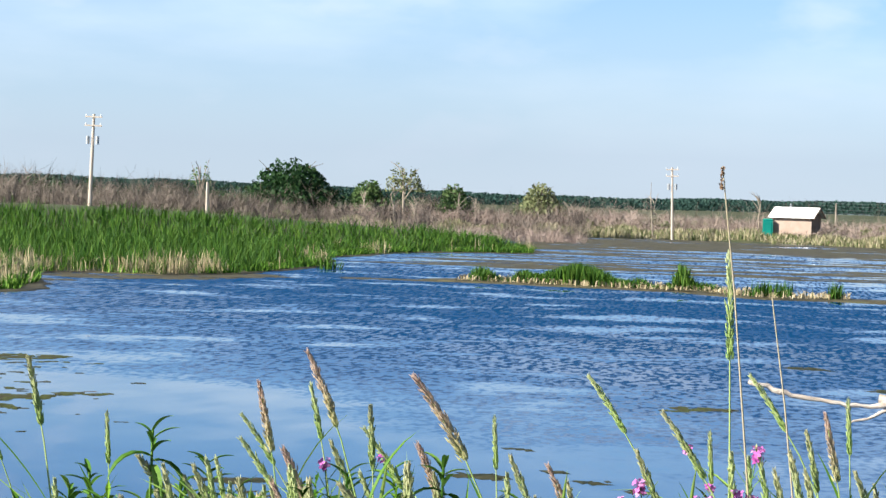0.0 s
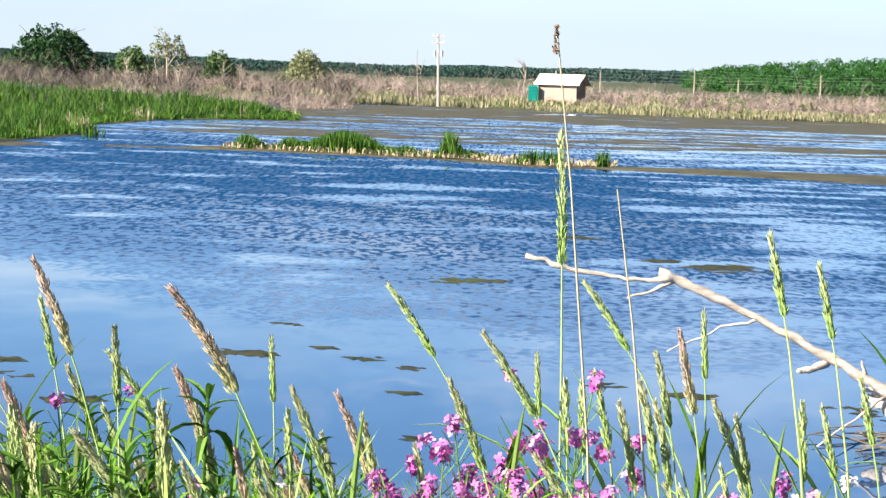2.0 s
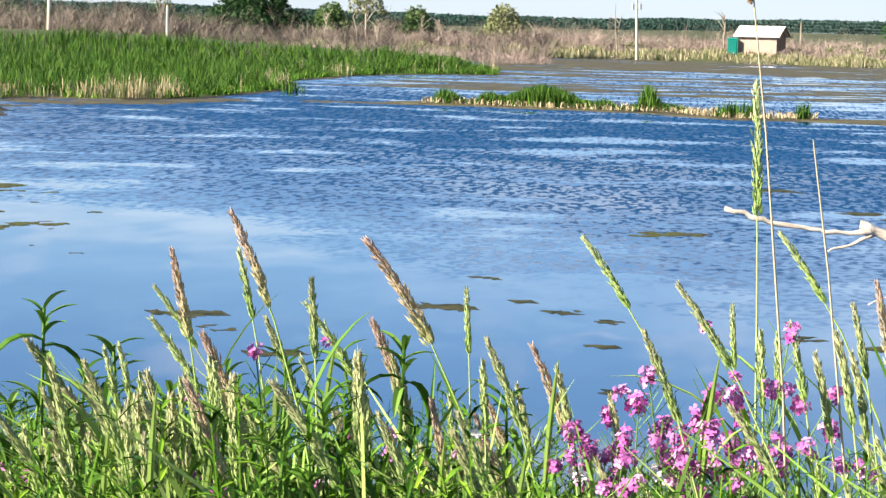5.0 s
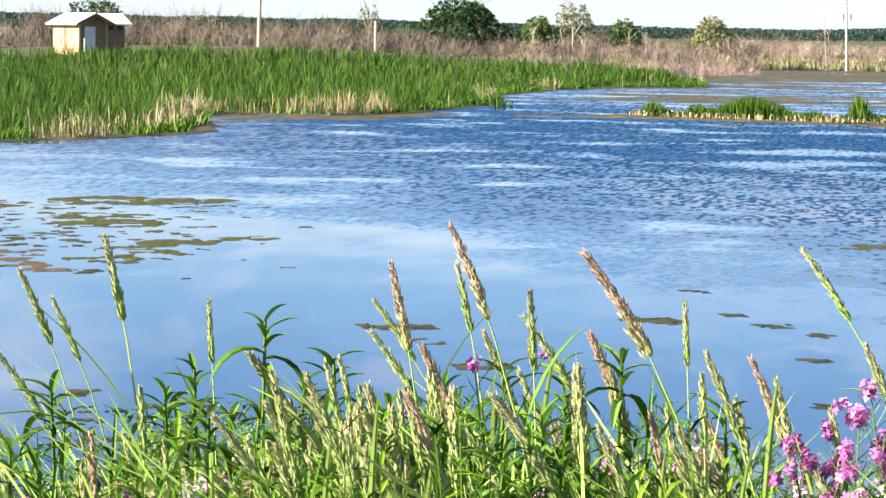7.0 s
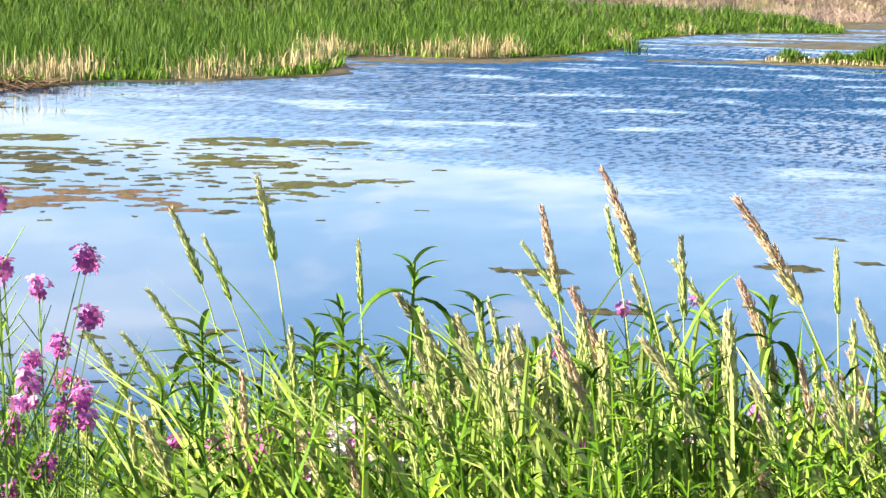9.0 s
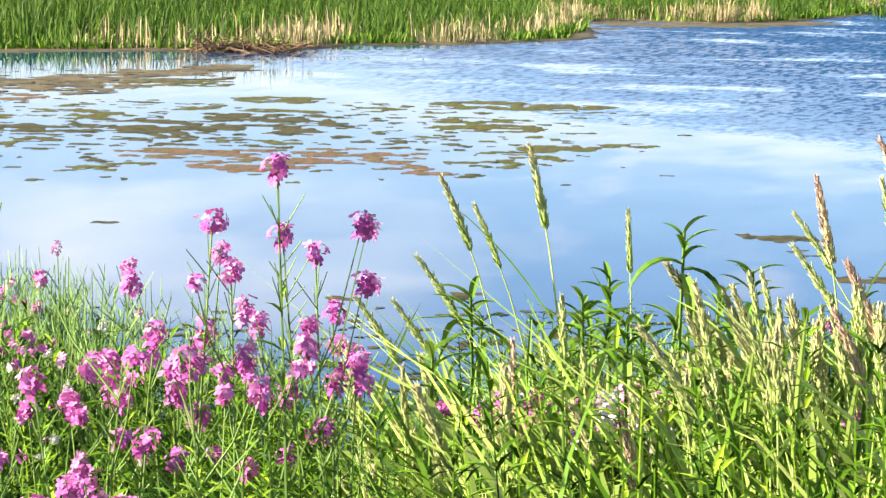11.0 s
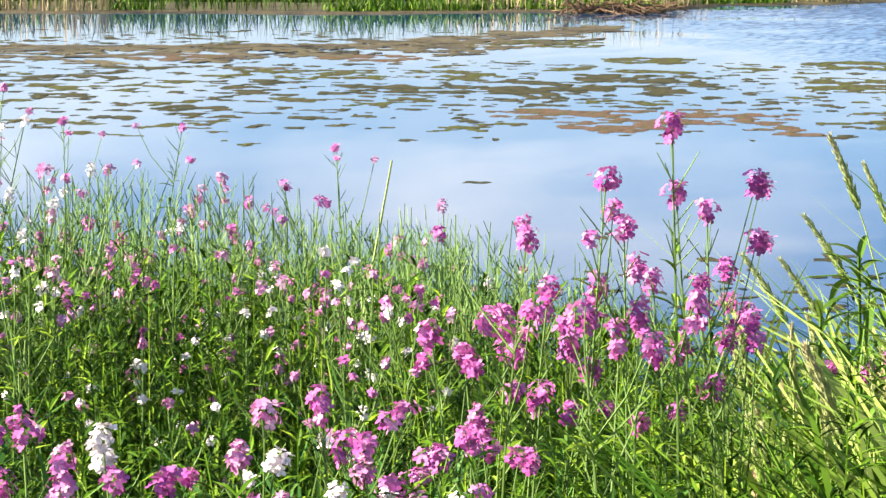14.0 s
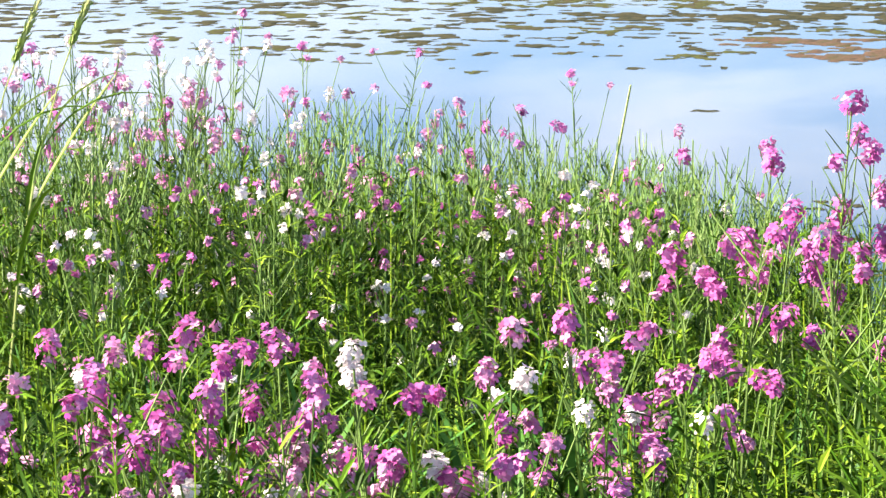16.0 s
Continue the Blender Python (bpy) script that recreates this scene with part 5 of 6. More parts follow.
ROCKET_MID = [(-1.47, 3.34, 3.39), (-1.66, 3.53, 3.28), (-1.5, 3.43, 3.28), (-1.55, 3.68, 3.22), (-1.61, 3.49, 3.21), (-1.68, 3.28, 3.21), (-1.5, 3.64, 3.13), (-1.48, 3.48, 3.11), (-1.58, 3.27, 3.11), (-1.73, 3.47, 3.11), (-1.52, 3.4, 3.14), (-1.83, 3.53, 3.02), (-1.87, 3.34, 3.04), (-1.65, 3.28, 2.98), (-1.84, 3.46, 2.87), (-1.4, 3.49, 3.08), (-1.71, 3.62, 3.1), (-1.69, 3.47, 3.04), (-1.53, 3.37, 3.1), (-1.7, 3.56, 2.96), (-1.46, 3.5, 2.98)]
ROCKET_RIGHT = [(-0.02, 4.51, 3.1), (0.1, 4.76, 3.04), (0.14, 4.61, 3.06), (0.2, 4.45, 3.09), (0.24, 4.7, 3.17), (0.04, 4.55, 3.01), (-0.0, 4.8, 2.95), (0.07, 4.64, 3.01), (0.05, 4.49, 2.97), (-0.08, 4.74, 2.92), (-0.16, 4.58, 2.98), (-0.14, 4.83, 2.91), (0.11, 4.68, 2.91), (-0.06, 4.53, 2.99), (0.32, 4.77, 2.97), (0.59, 4.59, 3.01), (0.8, 4.41, 3.0), (0.51, 4.69, 2.92), (0.05, 4.56, 2.92), (0.14, 4.81, 2.94), (-0.04, 4.66, 3.03), (-0.73, 4.44, 3.13), (-0.6, 4.71, 2.96), (0.02, 4.6, 2.94)]
ROCKET_RIGHT_WHITE = [(-0.0, 4.51, 2.92), (0.72, 4.71, 2.99), (0.61, 4.57, 2.97), (0.37, 4.44, 2.95), (-0.15, 4.7, 2.88), (-0.34, 4.53, 2.97)]


def bloom_of(places, x, y, top):
    """How full the heads are: small far back, fullest close by."""
    if places is ROCKET_RIGHT:
        return 0.8 if x > -0.6 else 0.65
    if math.hypot(x, y) > 5.6 or places is ROCKET_RIGHT_WHITE:
        return 0.65
    if math.hypot(x, y) > 4.6 or top > 2.95:
        return 0.85
    return 0.95 if math.atan2(-x, y) > 0.5 else 0.75


def flowers():
    rng = np.random.default_rng(81)
    for places, kinds in ((ROCKET_FRONT, ("pink", "pink", "mixed", "pale")), (ROCKET_FRONT_WHITE, ("white", "mixed")), (ROCKET_BACK, ("pink", "pale")), (ROCKET_BACK_WHITE, ("white", "pale")),
                          (ROCKET_LEFT, ("pink", "pale", "pale")), (ROCKET_MID, ("pink",)), (ROCKET_RIGHT, ("pink",)), (ROCKET_RIGHT_WHITE, ("white",))):
        for x, y, top in places:
            plant_rocket(kinds[int(rng.integers(len(kinds)))], x, y, top, rng, bloom_of(places, x, y, top))
    # looser growth between and behind them
    for k in range(55):
        az, r = rng.uniform(27, 45), rng.uniform(4.6, 8.2)
        x, y = polar(az, r)
        top = 3.7 - r * (0.150 + rng.uniform(-0.012, 0.07))
        plant_rocket(("pink", "pale", "white", "pale", "white")[int(rng.integers(5))], float(x), float(y), top, rng, 0.5)
    for k in range(42):
        az, r = rng.uniform(37.5, 44), rng.uniform(5.2, 7.0)
        x, y = polar(az, r)
        plant_rocket(("white", "white", "white", "white", "pale")[k % 5], float(x), float(y), 3.7 - r * rng.uniform(0.085, 0.15), rng, 0.6)
    # small spent heads deep in the growth
    for k in range(96):
        az, r = rng.uniform(29, 46), rng.uniform(4.2, 7.0)
        x, y = polar(az, r)
        plant_rocket(("pale", "white", "white", "pink")[k % 4], float(x), float(y), 3.7 - r * rng.uniform(0.14, 0.215), rng, 0.35)
    for k in range(16):
        az, r = rng.uniform(4, 19), rng.uniform(4.5, 5.5)
        x, y = polar(az, r)
        plant_rocket(("pink", "white", "pale")[k % 3], float(x), float(y), 3.7 - r * (0.172 + rng.uniform(0, 0.03)), rng)


flowers()


# ---- tall grasses ----
def seed_head(g, along, start, nodes, each, radius, size, rng):
    """A spike of plump pointed spikelets, set in knots round the stem and thinning to a tip."""
    for k in range(nodes):
        u = (k + 0.5) / nodes
        v = start + (1 - start) * u
        p = along(v)
        d = (along(min(1, v + 0.02)) - along(v - 0.005)).normalized()
        wide = radius * math.sin(math.pi * min(1.0, 0.16 + 0.8 * u)) ** 0.6 * (0.85 + 0.3 * (k % 3 == 0)) * rng.uniform(0.7, 1.2)
        for j in range(each):
            a = k * 2.4 + j * 6.28 / each + rng.uniform(-0.5, 0.5)
            side = d.cross(Vector((math.cos(a), math.sin(a), 0.2))).normalized()
            c = p + side * wide * rng.uniform(0.15, 1.0)
            way = (d + side * rng.uniform(0.05, 0.42)).normalized()
            L = size * rng.uniform(0.75, 1.25) * (1.1 - 0.35 * u)
            w = side.cross(way).normalized() * L * 0.115
            q = way.cross(w).normalized() * L * 0.10
            g.add([c, c + way * L * 0.4 + w, c + way * L * 0.4 - w * 0.6 + q, c + way * L * 0.4 - w * 0.6 - q, c + way * L],
                  [(0, 1, 2), (0, 2, 3), (0, 3, 1), (4, 2, 1), (4, 3, 2), (4, 1, 3)])


def grass_stalk(tall, lean, kind, seed, at, leafy_stem=True):
    """An upright culm that nods towards -x near its top, its spike of spikelets and a few long flat blades."""
    rng = np.random.default_rng(seed)
    mat, label, head, nodes, each, radius, size = GRASS_KINDS[kind]
    t = thing("grass_stalk", label, "grass", "tall grasses on the bank", at)
    slope = math.tan(radians(lean))
    sway = rng.uniform(-0.012, 0.012)

    def along(u):
        return Vector((-slope * tall * (0.12 * u + 0.22 * max(u, 0) ** 4), sway * math.sin(u * 4), tall * u))

    g = Geo()
    tube(g, [along(u) for u in (0, 0.2, 0.4, 0.6, 0.75, 0.87, 0.95, 1.0)], [0.0040, 0.0038, 0.0034, 0.0029, 0.0024, 0.0018, 0.0012, 0.0007], 6)
    part("stem", g, M_CULM, t)
    g = Geo()
    seed_head(g, along, 1 - head / tall, nodes, each, radius, size, rng)
    part("seed_head", g, mat, t)
    if leafy_stem:
        for k in range(int(rng.integers(3, 6))):
            u, a = rng.uniform(0.25, 0.78), rng.uniform(0, 6.28)
            g = Geo()
            leaf(g, along(u), Vector((math.cos(a) * 0.4 - 0.16, math.sin(a) * 0.25, 1.0)), rng.uniform(0.16, 0.38), rng.uniform(0.009, 0.016), rng.uniform(0.2, 1.7), 0.3, 6)
            part("blade", g, M_PALE_BLADE if k % 2 else M_GRASS, t)
    return t


GRASSES = {}
# colour, label, length of the head, knots, spikelets in a knot, radius, length of a spikelet
GRASS_KINDS = {"green": (M_HEAD_GREEN, "green grass stalk with a slim seed spike", 0.13, 26, 5, 0.0050, 0.019),
               "tan": (M_HEAD_TAN, "grass stalk with a knobbly straw-tan seed head", 0.15, 32, 6, 0.0062, 0.019),
               "purple": (M_HEAD_PURPLE, "grass stalk with a nodding purplish seed head", 0.16, 34, 6, 0.0074, 0.019),
               "plump_tan": (M_HEAD_TAN, "grass stalk with a plump ragged straw-tan seed head", 0.18, 38, 7, 0.0105, 0.022),
               "plump_purple": (M_HEAD_PURPLE, "grass stalk with a plump drooping purplish seed head", 0.19, 40, 7, 0.0102, 0.022),
               "plume": (M_HEAD_GREEN, "tallest grass stalk with an open green plume", 0.25, 30, 5, 0.0095, 0.021)}


def plant_grass(kind, x, y, top, rng, lean=None):
    """Sets one stalk with the tip of its head at that place, from the kinds already grown where one fits."""
    lean = float(rng.choice((4, 14, 26, 38), p=(0.3, 0.3, 0.28, 0.12))) if lean is None else lean
    a = math.atan2(-x, y)
    tall = top - float(height(x, y))
    nod = min((4, 14, 26, 38), key=lambda v: abs(v - lean))
    step = min((0.9, 1.15, 1.4, 1.7), key=lambda v: abs(v - tall))
    key = (kind, step, nod)
    # the foot stands to the lee of the head
    off = math.tan(radians(nod)) * tall * 0.34
    bx, by = x + off * math.cos(a), y + off * math.sin(a)
    z = float(height(bx, by))
    s = (top - z) / step
    if key not in GRASSES:
        ob = GRASSES[key] = grass_stalk(step, nod, kind, int(step * 100) + nod * 1000 + len(kind) * 7, (bx, by, z))
        ob.rotation_euler = (0, 0, a)
    else:
        ob = copy_thing(GRASSES[key], pose(bx, by, z, rng.normal(0, 0.7), 0, math.degrees(a) + rng.normal(0, 4)))
    ob.scale = (s, s, s)


GRASS_GREEN = [(-0.8, 4.64, 3.26, 12), (-0.98, 4.73, 3.18, 35), (-0.94, 4.53, 3.14, 35), (-0.68, 4.71, 3.16, 42), (-0.37, 4.67, 3.2, 3), (-0.15, 4.6, 3.31, 40), (0.13, 4.74, 3.18, 8), (0.22, 4.86, 3.31, 42), (-0.68, 4.65, 3.06, 30), (-0.32, 4.48, 3.09, 3), (-0.96, 4.35, 3.11, 14), (0.52, 4.37, 3.44, 18), (0.65, 4.69, 3.37, 18)]
GRASS_GREEN_MORE = [(0.76, 4.46, 3.49, 14), (0.45, 4.84, 3.26, 3), (0.18, 4.57, 3.15, 5), (0.22, 4.91, 3.11, 8), (0.24, 4.7, 3.15, 10), (0.7, 4.44, 3.19, 10), (0.68, 4.79, 3.09, 10), (0.59, 4.38, 3.15, 8), (-1.52, 4.4, 3.2, 32), (-1.28, 4.61, 3.18, 5), (-1.7, 4.25, 3.03, 35), (-1.71, 4.61, 3.07, 40), (-1.68, 4.4, 3.01, 46)]
GRASS_TAN = [(-0.62, 4.38, 3.24, 3), (-0.31, 4.46, 3.13, 22), (0.03, 4.4, 3.25, 33), (-0.03, 4.53, 3.15, 30), (0.35, 4.65, 3.2, 12), (-0.78, 4.84, 3.11, 25), (-0.28, 4.82, 3.0, 15), (-0.2, 4.75, 3.05, 12), (0.28, 4.54, 3.12, 15), (-0.8, 4.59, 3.02, 26), (-1.1, 4.66, 3.03, 30), (-0.09, 4.59, 3.02, 12), (0.31, 4.43, 3.17, 20), (0.47, 4.76, 3.1, 30), (0.35, 4.61, 3.11, 15), (0.51, 4.73, 3.07, 14), (0.8, 4.48, 3.09, 12), (-1.65, 4.58, 3.23, 30), (-1.36, 4.23, 3.33, 18)]
GRASS_PURPLE = [(-0.75, 4.3, 3.36, 32), (-0.88, 4.41, 3.28, 16), (-0.25, 4.81, 3.08, 24), (0.39, 4.64, 3.24, 12)]
GRASS_PLUMP_TAN = [(-1.2, 4.62, 3.08, 35), (-0.59, 4.53, 2.98, 38), (-1.09, 4.48, 3.01, 40), (-0.42, 4.39, 2.94, 30), (-0.53, 4.85, 3.04, 12), (-1.02, 4.38, 3.03, 25), (-1.18, 4.69, 3.04, 20)]
GRASS_PLUMP_PURPLE = [(-0.54, 4.52, 3.3, 38), (-0.57, 4.86, 3.11, 22), (-0.81, 4.36, 3.14, 25)]


def grasses():
    rng = np.random.default_rng(91)
    for kind, places in (("green", GRASS_GREEN), ("green", GRASS_GREEN_MORE), ("tan", GRASS_TAN), ("purple", GRASS_PURPLE), ("plump_tan", GRASS_PLUMP_TAN), ("plump_purple", GRASS_PLUMP_PURPLE)):
        for x, y, top, lean in places:
            plant_grass(kind, x, y, top, rng, lean)
    # lower stalks between them
    for k in range(110):
        az, r = rng.uniform(3, 22.5), rng.uniform(4.1, 5.4)
        x, y = polar(az, r)
        top = 3.7 - r * (0.138 + 0.065 * rng.uniform() ** 0.7) - 0.12 * float(ease(az, 17, 22))
        plant_grass(("green", "tan", "plump_tan", "green", "tan", "green", "purple")[k % 7], float(x), float(y), top, rng)
    # a crowd of paler heads where the bank grass stands thickest
    for k in range(34):
        az, r = 6.0 + 11.5 * rng.beta(2.0, 2.0), rng.uniform(3.9, 4.8)
        x, y = polar(az, r)
        plant_grass(("tan", "plump_tan", "green", "tan", "green", "tan")[k % 6], float(x), float(y), 3.7 - r * rng.uniform(0.132, 0.175), rng)
    for k in range(46):
        az, r = rng.uniform(-11, 4), rng.uniform(4.1, 5.4)
        x, y = polar(az, r)
        plant_grass(("green", "tan", "green")[k % 3], float(x), float(y), 3.7 - r * (0.132 + 0.07 * rng.uniform() ** 0.7), rng)
    # two stalks at the flowers' end nod the other way
    for x, y, top in ((-3.09, 3.38, 3.41), (-3.16, 3.31, 3.38)):
        a = math.atan2(-x, y)
        off = 0.34 * math.tan(radians(26)) * 1.35
        bx, by = x - off * math.cos(a), y - off * math.sin(a)
        z = float(height(bx, by))
        grass_stalk(top - z, 26, "green", 5, (bx, by, z)).rotation_euler = (0, 0, a + math.pi)
    # the tallest plume and two dry stalks beside it
    x, y = 0.16, 4.72
    z = float(height(x, y))
    grass_stalk(3.6 - z, 3, "plume", 7, (x + 0.03, y, z))
    for x, y, top, hd in ((0.14, 4.53, 3.80, True), (0.26, 4.53, 3.51, False)):
        z = float(height(x, y))
        t = thing("dry_stalk", "thin dry straw-coloured stalk with a dark seed tuft" if hd else "thin bare straw-coloured stalk", "grass", "dry stalks", (x + 0.13, y, z))
        g = Geo()
        tall = top - z
        tube(g, [(-0.13 * u * u, 0, tall * u) for u in (0, 0.3, 0.6, 0.85, 1.0)], [0.0035, 0.0032, 0.0027, 0.0022, 0.0015], 6)
        part("stem", g, M_STRAW, t)
        if hd:
            g = Geo()
            for k in range(60):
                p = Vector((-0.13, 0, tall)) + Vector((rng.normal(0, 0.0028), rng.normal(0, 0.0028), -rng.uniform(0, 0.05)))
                d = Vector(rng.normal(0, 1, 3)).normalized() * 0.0042
                e = Vector(rng.normal(0, 1, 3)).normalized() * 0.003
                g.add([p - d, p + e, p + d, p - e + d.cross(e) * 100], [(0, 1, 2), (0, 2, 3), (0, 3, 1), (1, 3, 2)])
            part("seed_tuft", g, M_BROWN_HEAD, t)


grasses()


# a lone reed that leans among the flowers
x, y = -2.79, 4.91
t = thing("reed_stem", "single leaning pale green reed stem", "grass", at=(x - 0.02, y, float(height(x, y))))
g = Geo()
tall = 3.09 - float(height(x, y))
tube(g, [(0.24 * u - 0.24, 0, tall * u) for u in (0, 0.4, 0.8, 1.0)], [0.0036, 0.0034, 0.003, 0.0022], 6)
part("stem", g, M_CULM, t)


# ---- leafy weeds ----
def leafy_weed(tall, seed, at):
    """An upright stem with whorls of long arching leaves, closer together towards its top."""
    rng = np.random.default_rng(seed)
    t = thing("leafy_weed", "tall leafy weed with long arching green leaves", "weed", "leafy weeds on the bank", at)
    g = Geo()
    pts = [Vector((0.02 * math.sin(3 * u + seed), 0.02 * math.cos(2 * u), tall * u)) for u in (0, 0.25, 0.5, 0.75, 1)]
    tube(g, pts, [0.006, 0.0055, 0.005, 0.004, 0.003], 6)
    part("stem", g, M_WEED, t)
    n = int(tall * 26)
    for k in range(n):
        u = 0.30 + 0.64 * (k / n) ** 0.8 if k < n - 9 else 0.93 + 0.008 * (k - n + 9)
        i = min(int(u * 4), 3)
        p = pts[i].lerp(pts[i + 1], u * 4 - i)
        a = k * 2.4 + rng.uniform(-0.4, 0.4)
        up = rng.uniform(0.35, 0.9) + (0.5 if u > 0.95 else 0.0)
        g = Geo()
        L = rng.uniform(0.11, 0.19) * (1.05 if u < 0.9 else 0.75 if u < 0.95 else 0.5)
        leaf(g, p, Vector((math.cos(a), math.sin(a), up)), L, L * 0.175, rng.uniform(1.8, 3.2) if u < 0.95 else 0.9, 0.3, 6)
        part("leaf", g, M_WEED, t)
    return t


WEED = [(-1.19, 4.63, 3.15), (-1.41, 4.92, 3.01), (-1.03, 4.63, 3.08), (-1.53, 4.48, 3.02), (-1.62, 4.54, 2.96), (-0.7, 4.72, 3.05), (-0.44, 4.97, 3.06), (-0.52, 4.68, 3.08), (-0.93, 5.01, 2.93), (-1.2, 4.94, 2.98), (-0.28, 4.65, 3.02), (-1.47, 4.7, 2.95)]
grown = []
rng = np.random.default_rng(95)
extra = [(*[float(v) for v in polar(a, r)], 3.7 - r * d) for a, r, d in zip(np.r_[rng.uniform(3, 21, 34), rng.uniform(5, 17, 16)], rng.uniform(4.2, 5.6, 50), np.r_[rng.uniform(0.15, 0.2, 34), rng.uniform(0.138, 0.165, 16)])]
for k, (x, y, top) in enumerate(WEED + extra):
    z = float(height(x, y))
    if k < 4:
        grown.append(leafy_weed(top - z, 300 + k, (x, y, z)))
    else:
        src = grown[k % 4]
        ob = copy_thing(src, pose(x, y, z, rng.normal(0, 3), rng.normal(0, 3), rng.uniform(0, 360)))
        s = (top - z) / (WEED[k % 4][2] - float(height(WEED[k % 4][0], WEED[k % 4][1])))
        ob.scale = (s, s, s)


# ---- undergrowth ----
def cover(az):
    """How steeply one must look down before the undergrowth closes the view."""
    return np.interp(az, [-14, 0, 2.5, 5, 12, 18, 19.5, 21.5, 23, 26, 30, 36, 46], [0.168, 0.171, 0.165, 0.152, 0.149, 0.158, 0.186, 0.192, 0.172, 0.160, 0.148, 0.142, 0.138])


def low_front(az, r):
    """The growth stands lower close by, where the flowers stand clear of it."""
    return 0.085 * (1 - ease(r, 3.3, 5.4)) * ease(az, 20, 26)


def undergrowth():
    rng = np.random.default_rng(101)
    # short turf round the viewpoint
    n = 9000
    az, r = rng.uniform(0, 360, n), np.sqrt(rng.uniform(0, 7.0 ** 2, n))
    keep = (r > 2.7) & ((az < 66) | (az > 340))
    az, r = az[~keep], r[~keep]
    x, y = polar(az, r)
    blades("short_turf", np.stack([x, y, height(x, y) - 0.03], -1), rng.uniform(0.08, 0.26, len(az)), rng.uniform(0.006, 0.012, len(az)),
           rng.normal(0, 0.05, (len(az), 2)), M_GRASS, "short green turf where the viewer stands", "grass", rng, 0.6)
    # long blades
    n = 31000
    az, r = rng.uniform(-19, 66, n), np.sqrt(rng.uniform(2.7 ** 2, 7.5 ** 2, n))
    x, y = polar(az, r)
    z = height(x, y)
    room = 3.7 - r * (cover(az) + low_front(az, r)) - z
    h = np.clip(room, 0.15, 1.1) * rng.uniform(0.45, 1.05, n)
    keep = (room > 0.12) & (rng.uniform(0, 1, n) < np.where(az > 23, 0.3, 0.9))
    lean = np.stack([np.clip(rng.normal(-0.08, 0.2, n), -0.3, 0.24), rng.normal(0, 0.12, n)], -1) * h[:, None] * np.where(az > 22, 0.9, 1.6)[:, None]
    b = np.stack([x, y, z - 0.02], -1)
    arching_blades("bank_grass", b[keep], h[keep], (rng.uniform(0.007, 0.014, n) * np.where(az < 22, 1.35, 0.9))[keep], lean[keep], M_GRASS, "lush green grass on the bank", "grass", rng)
    # pale sheaths and blades bent over by the wind
    n = 2100
    az, r = rng.uniform(-13, 18.5, n), rng.uniform(3.9, 5.8, n)
    x, y = polar(az, r)
    z = height(x, y)
    h = np.clip((3.7 - r * cover(az) - z) * rng.uniform(0.7, 1.12, n), 0.2, 1.3)
    lean = np.stack([np.clip(rng.normal(-0.3, 0.24, n), -0.5, 0.4), rng.normal(0, 0.14, n)], -1) * h[:, None]
    arching_blades("bent_blades", np.stack([x, y, z - 0.02], -1), h, rng.uniform(0.011, 0.020, n), lean, M_PALE_BLADE, "pale green grass blades bent over by the wind", "grass", rng)
    # leafy stems of the flowering weeds
    n = 10600
    az, r = rng.uniform(-19, 66, n), np.sqrt(rng.uniform(2.8 ** 2, 9.0 ** 2, n))
    keep = rng.uniform(0, 1, n) < np.interp(az, [-14, 3, 20, 24, 28], [0.25, 0.35, 0.4, 0.9, 1.0])
    az, r = az[keep], r[keep]
    x, y = polar(az, r)
    z = height(x, y)
    room = np.clip(3.7 - r * (cover(az) - 0.004 + low_front(az, r)) - z, 0.0, 1.25) * rng.uniform(0.6, 1.0, len(az))
    stems, leaves = Geo(), Geo()
    for i in range(len(az)):
        if room[i] < 0.2:
            continue
        p, hh = Vector((x[i], y[i], z[i])), room[i]
        d = Vector((rng.normal(-0.03, 0.08), rng.normal(0, 0.08), 1))
        tube(stems, [p, p + d * hh * 0.5, p + d * hh], [0.0025, 0.002, 0.001], 3)
        for k in range(int(13 + 44 * hh)):
            u, a = rng.uniform(0.25, 1.0), rng.uniform(0, 6.28)
            L = rng.uniform(0.022, 0.056)
            leaf(leaves, p + d * hh * u, Vector((math.cos(a), math.sin(a), rng.uniform(0.3, 1.6))), L, L * 0.2, 0.5, 0.2, 2)
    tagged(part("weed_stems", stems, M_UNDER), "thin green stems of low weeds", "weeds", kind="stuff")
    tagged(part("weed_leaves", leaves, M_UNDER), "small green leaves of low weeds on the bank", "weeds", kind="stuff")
    # tussocks of broad arching blades among the flowers
    b, hh, ww, ll = [], [], [], []
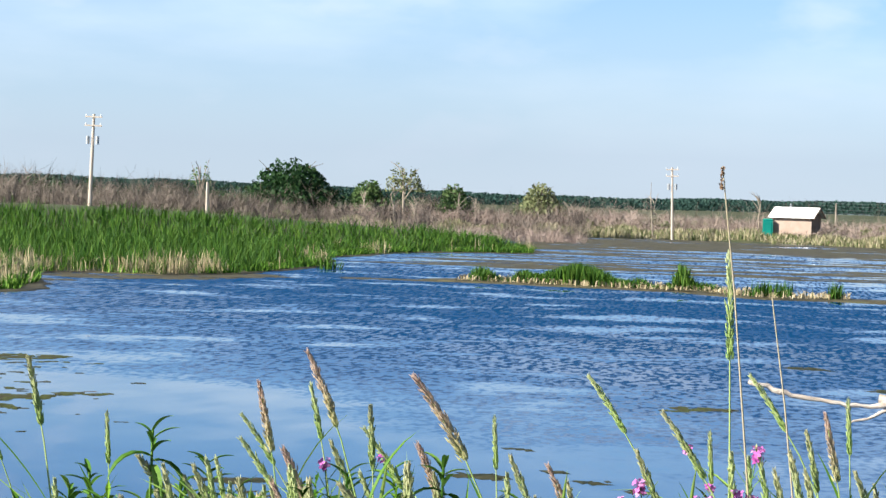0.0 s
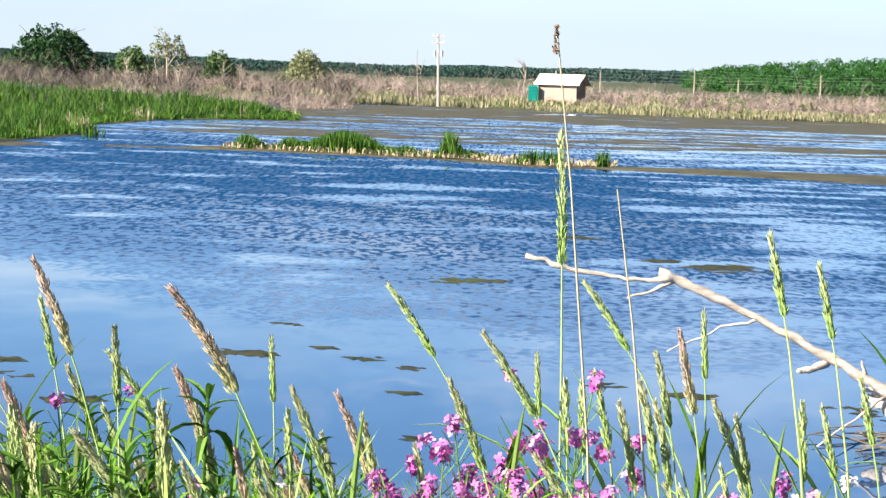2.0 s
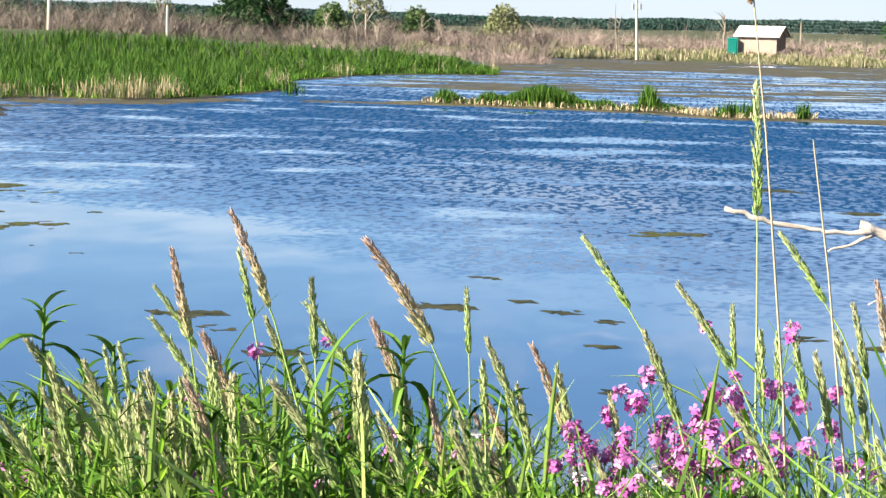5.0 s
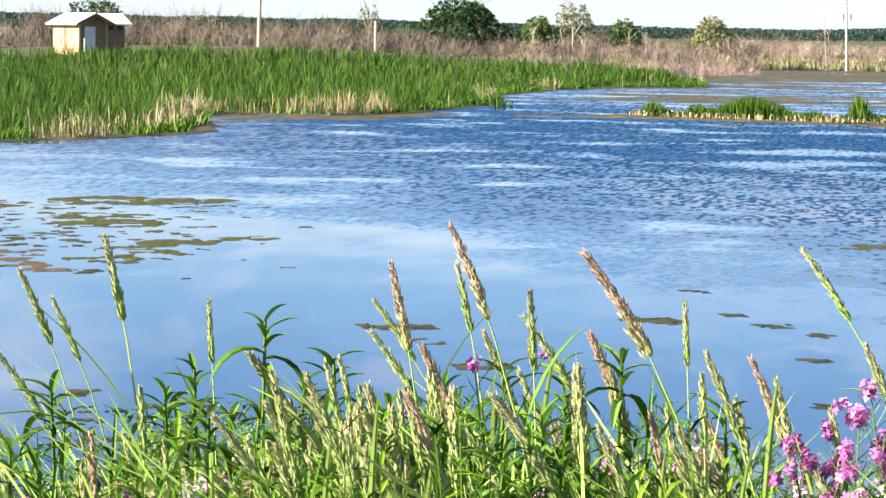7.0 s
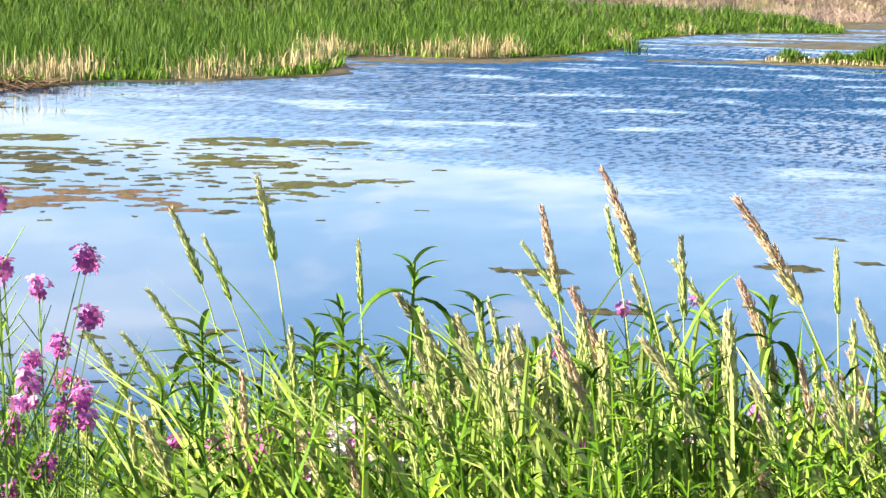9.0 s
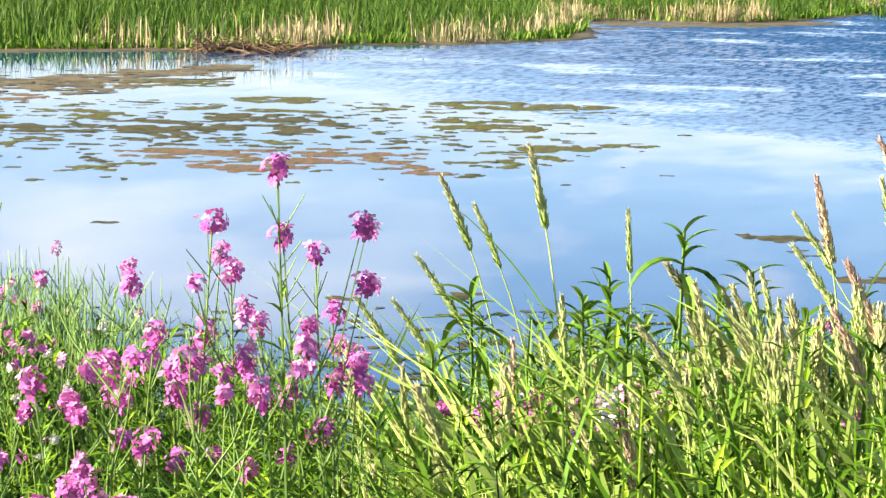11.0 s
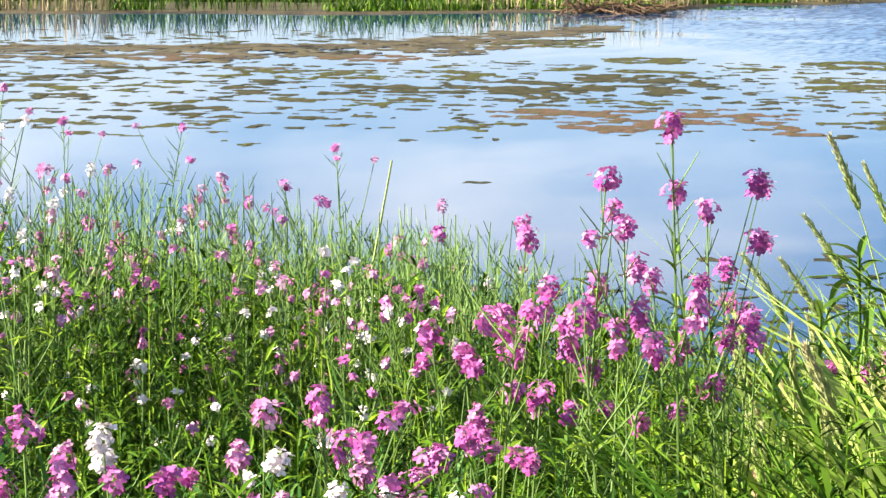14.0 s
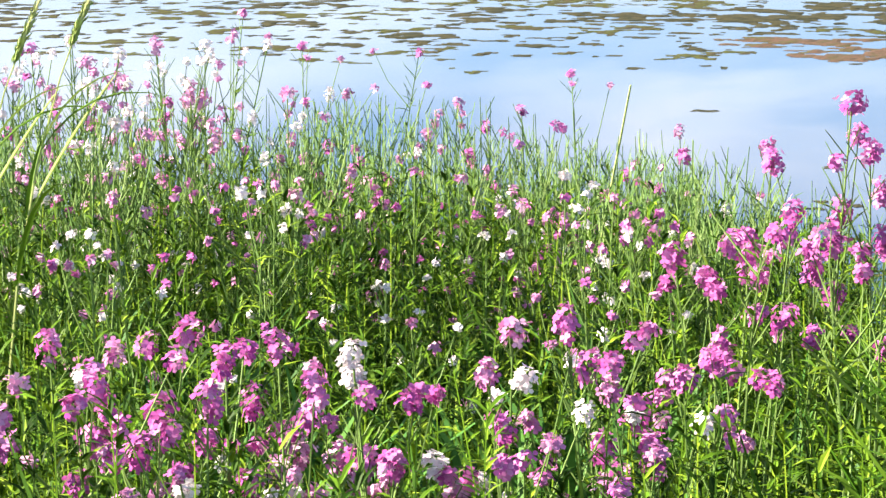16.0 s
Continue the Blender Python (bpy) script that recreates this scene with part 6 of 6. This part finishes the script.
    for a, q, m in [(float(a), float(q), 34) for a, q in zip(rng.uniform(24, 44, 12), rng.uniform(3.7, 5.2, 12))] + [(31.6, 4.1, 60), (32.3, 4.05, 60), (32.9, 4.15, 50), (37.5, 4.0, 50)]:
        x, y = polar(a, q)
        for k in range(m):
            px, py = float(x) + rng.normal(0, 0.035), float(y) + rng.normal(0, 0.035)
            b.append((px, py, float(height(px, py)))), hh.append(rng.uniform(0.5, 0.86)), ww.append(rng.uniform(0.012, 0.021)), ll.append(rng.normal(0, 0.17, 2))
    arching_blades("broad_tussocks", np.array(b), np.array(hh), np.array(ww), np.array(ll), M_TUSSOCK, "tussocks of broad dark green blades among the flowers", "grass", rng)
    # faded stems with spent pods that stand against the water
    g = Geo()
    spots = [(rng.uniform(24, 46), rng.uniform(5.4, 7.8)) for k in range(46)]
    for k in range(215):
        az, r = spots[k % 46]
        az, r = az + rng.normal(0, 0.5), r + rng.normal(0, 0.12)
        x, y = polar(az, r)
        x, y = float(x), float(y)
        z = float(height(x, y))
        top = 3.7 - r * float(np.interp(az, [24, 28, 33, 46], [0.150, 0.130, 0.112, 0.108])) - abs(rng.normal(0, 0.12))
        foot, tip = Vector((x, y, z)), Vector((x + rng.normal(0, 0.04), y + rng.normal(0, 0.04), top))
        tube(g, [foot, foot.lerp(tip, 0.6), tip], [0.0028, 0.0024, 0.0012], 4)
        for j in range(6):
            a = rng.uniform(0, 6.28)
            s = foot.lerp(tip, rng.uniform(0.45, 0.85))
            up = (tip.z - s.z) * rng.uniform(0.5, 1.0)
            e = s + Vector((math.cos(a) * 0.35 * up, math.sin(a) * 0.35 * up, up))
            tube(g, [s, s.lerp(e, 0.4) + Vector((math.cos(a), math.sin(a), 0)) * 0.06 * up, e], [0.002, 0.0017, 0.001], 3)
            for q in range(5):
                u, w = rng.uniform(0.2, 1), rng.uniform(0, 6.28)
                c = s.lerp(e, u)
                f = c + Vector((math.cos(w) * 0.5, math.sin(w) * 0.5, 1)) * rng.uniform(0.025, 0.055)
                tube(g, [c, f], [0.0016, 0.0008], 3)
    tagged(part("pod_stems", g, M_PODS), "grey-green branching stems with slender seed pods", "weeds", kind="stuff")


undergrowth()
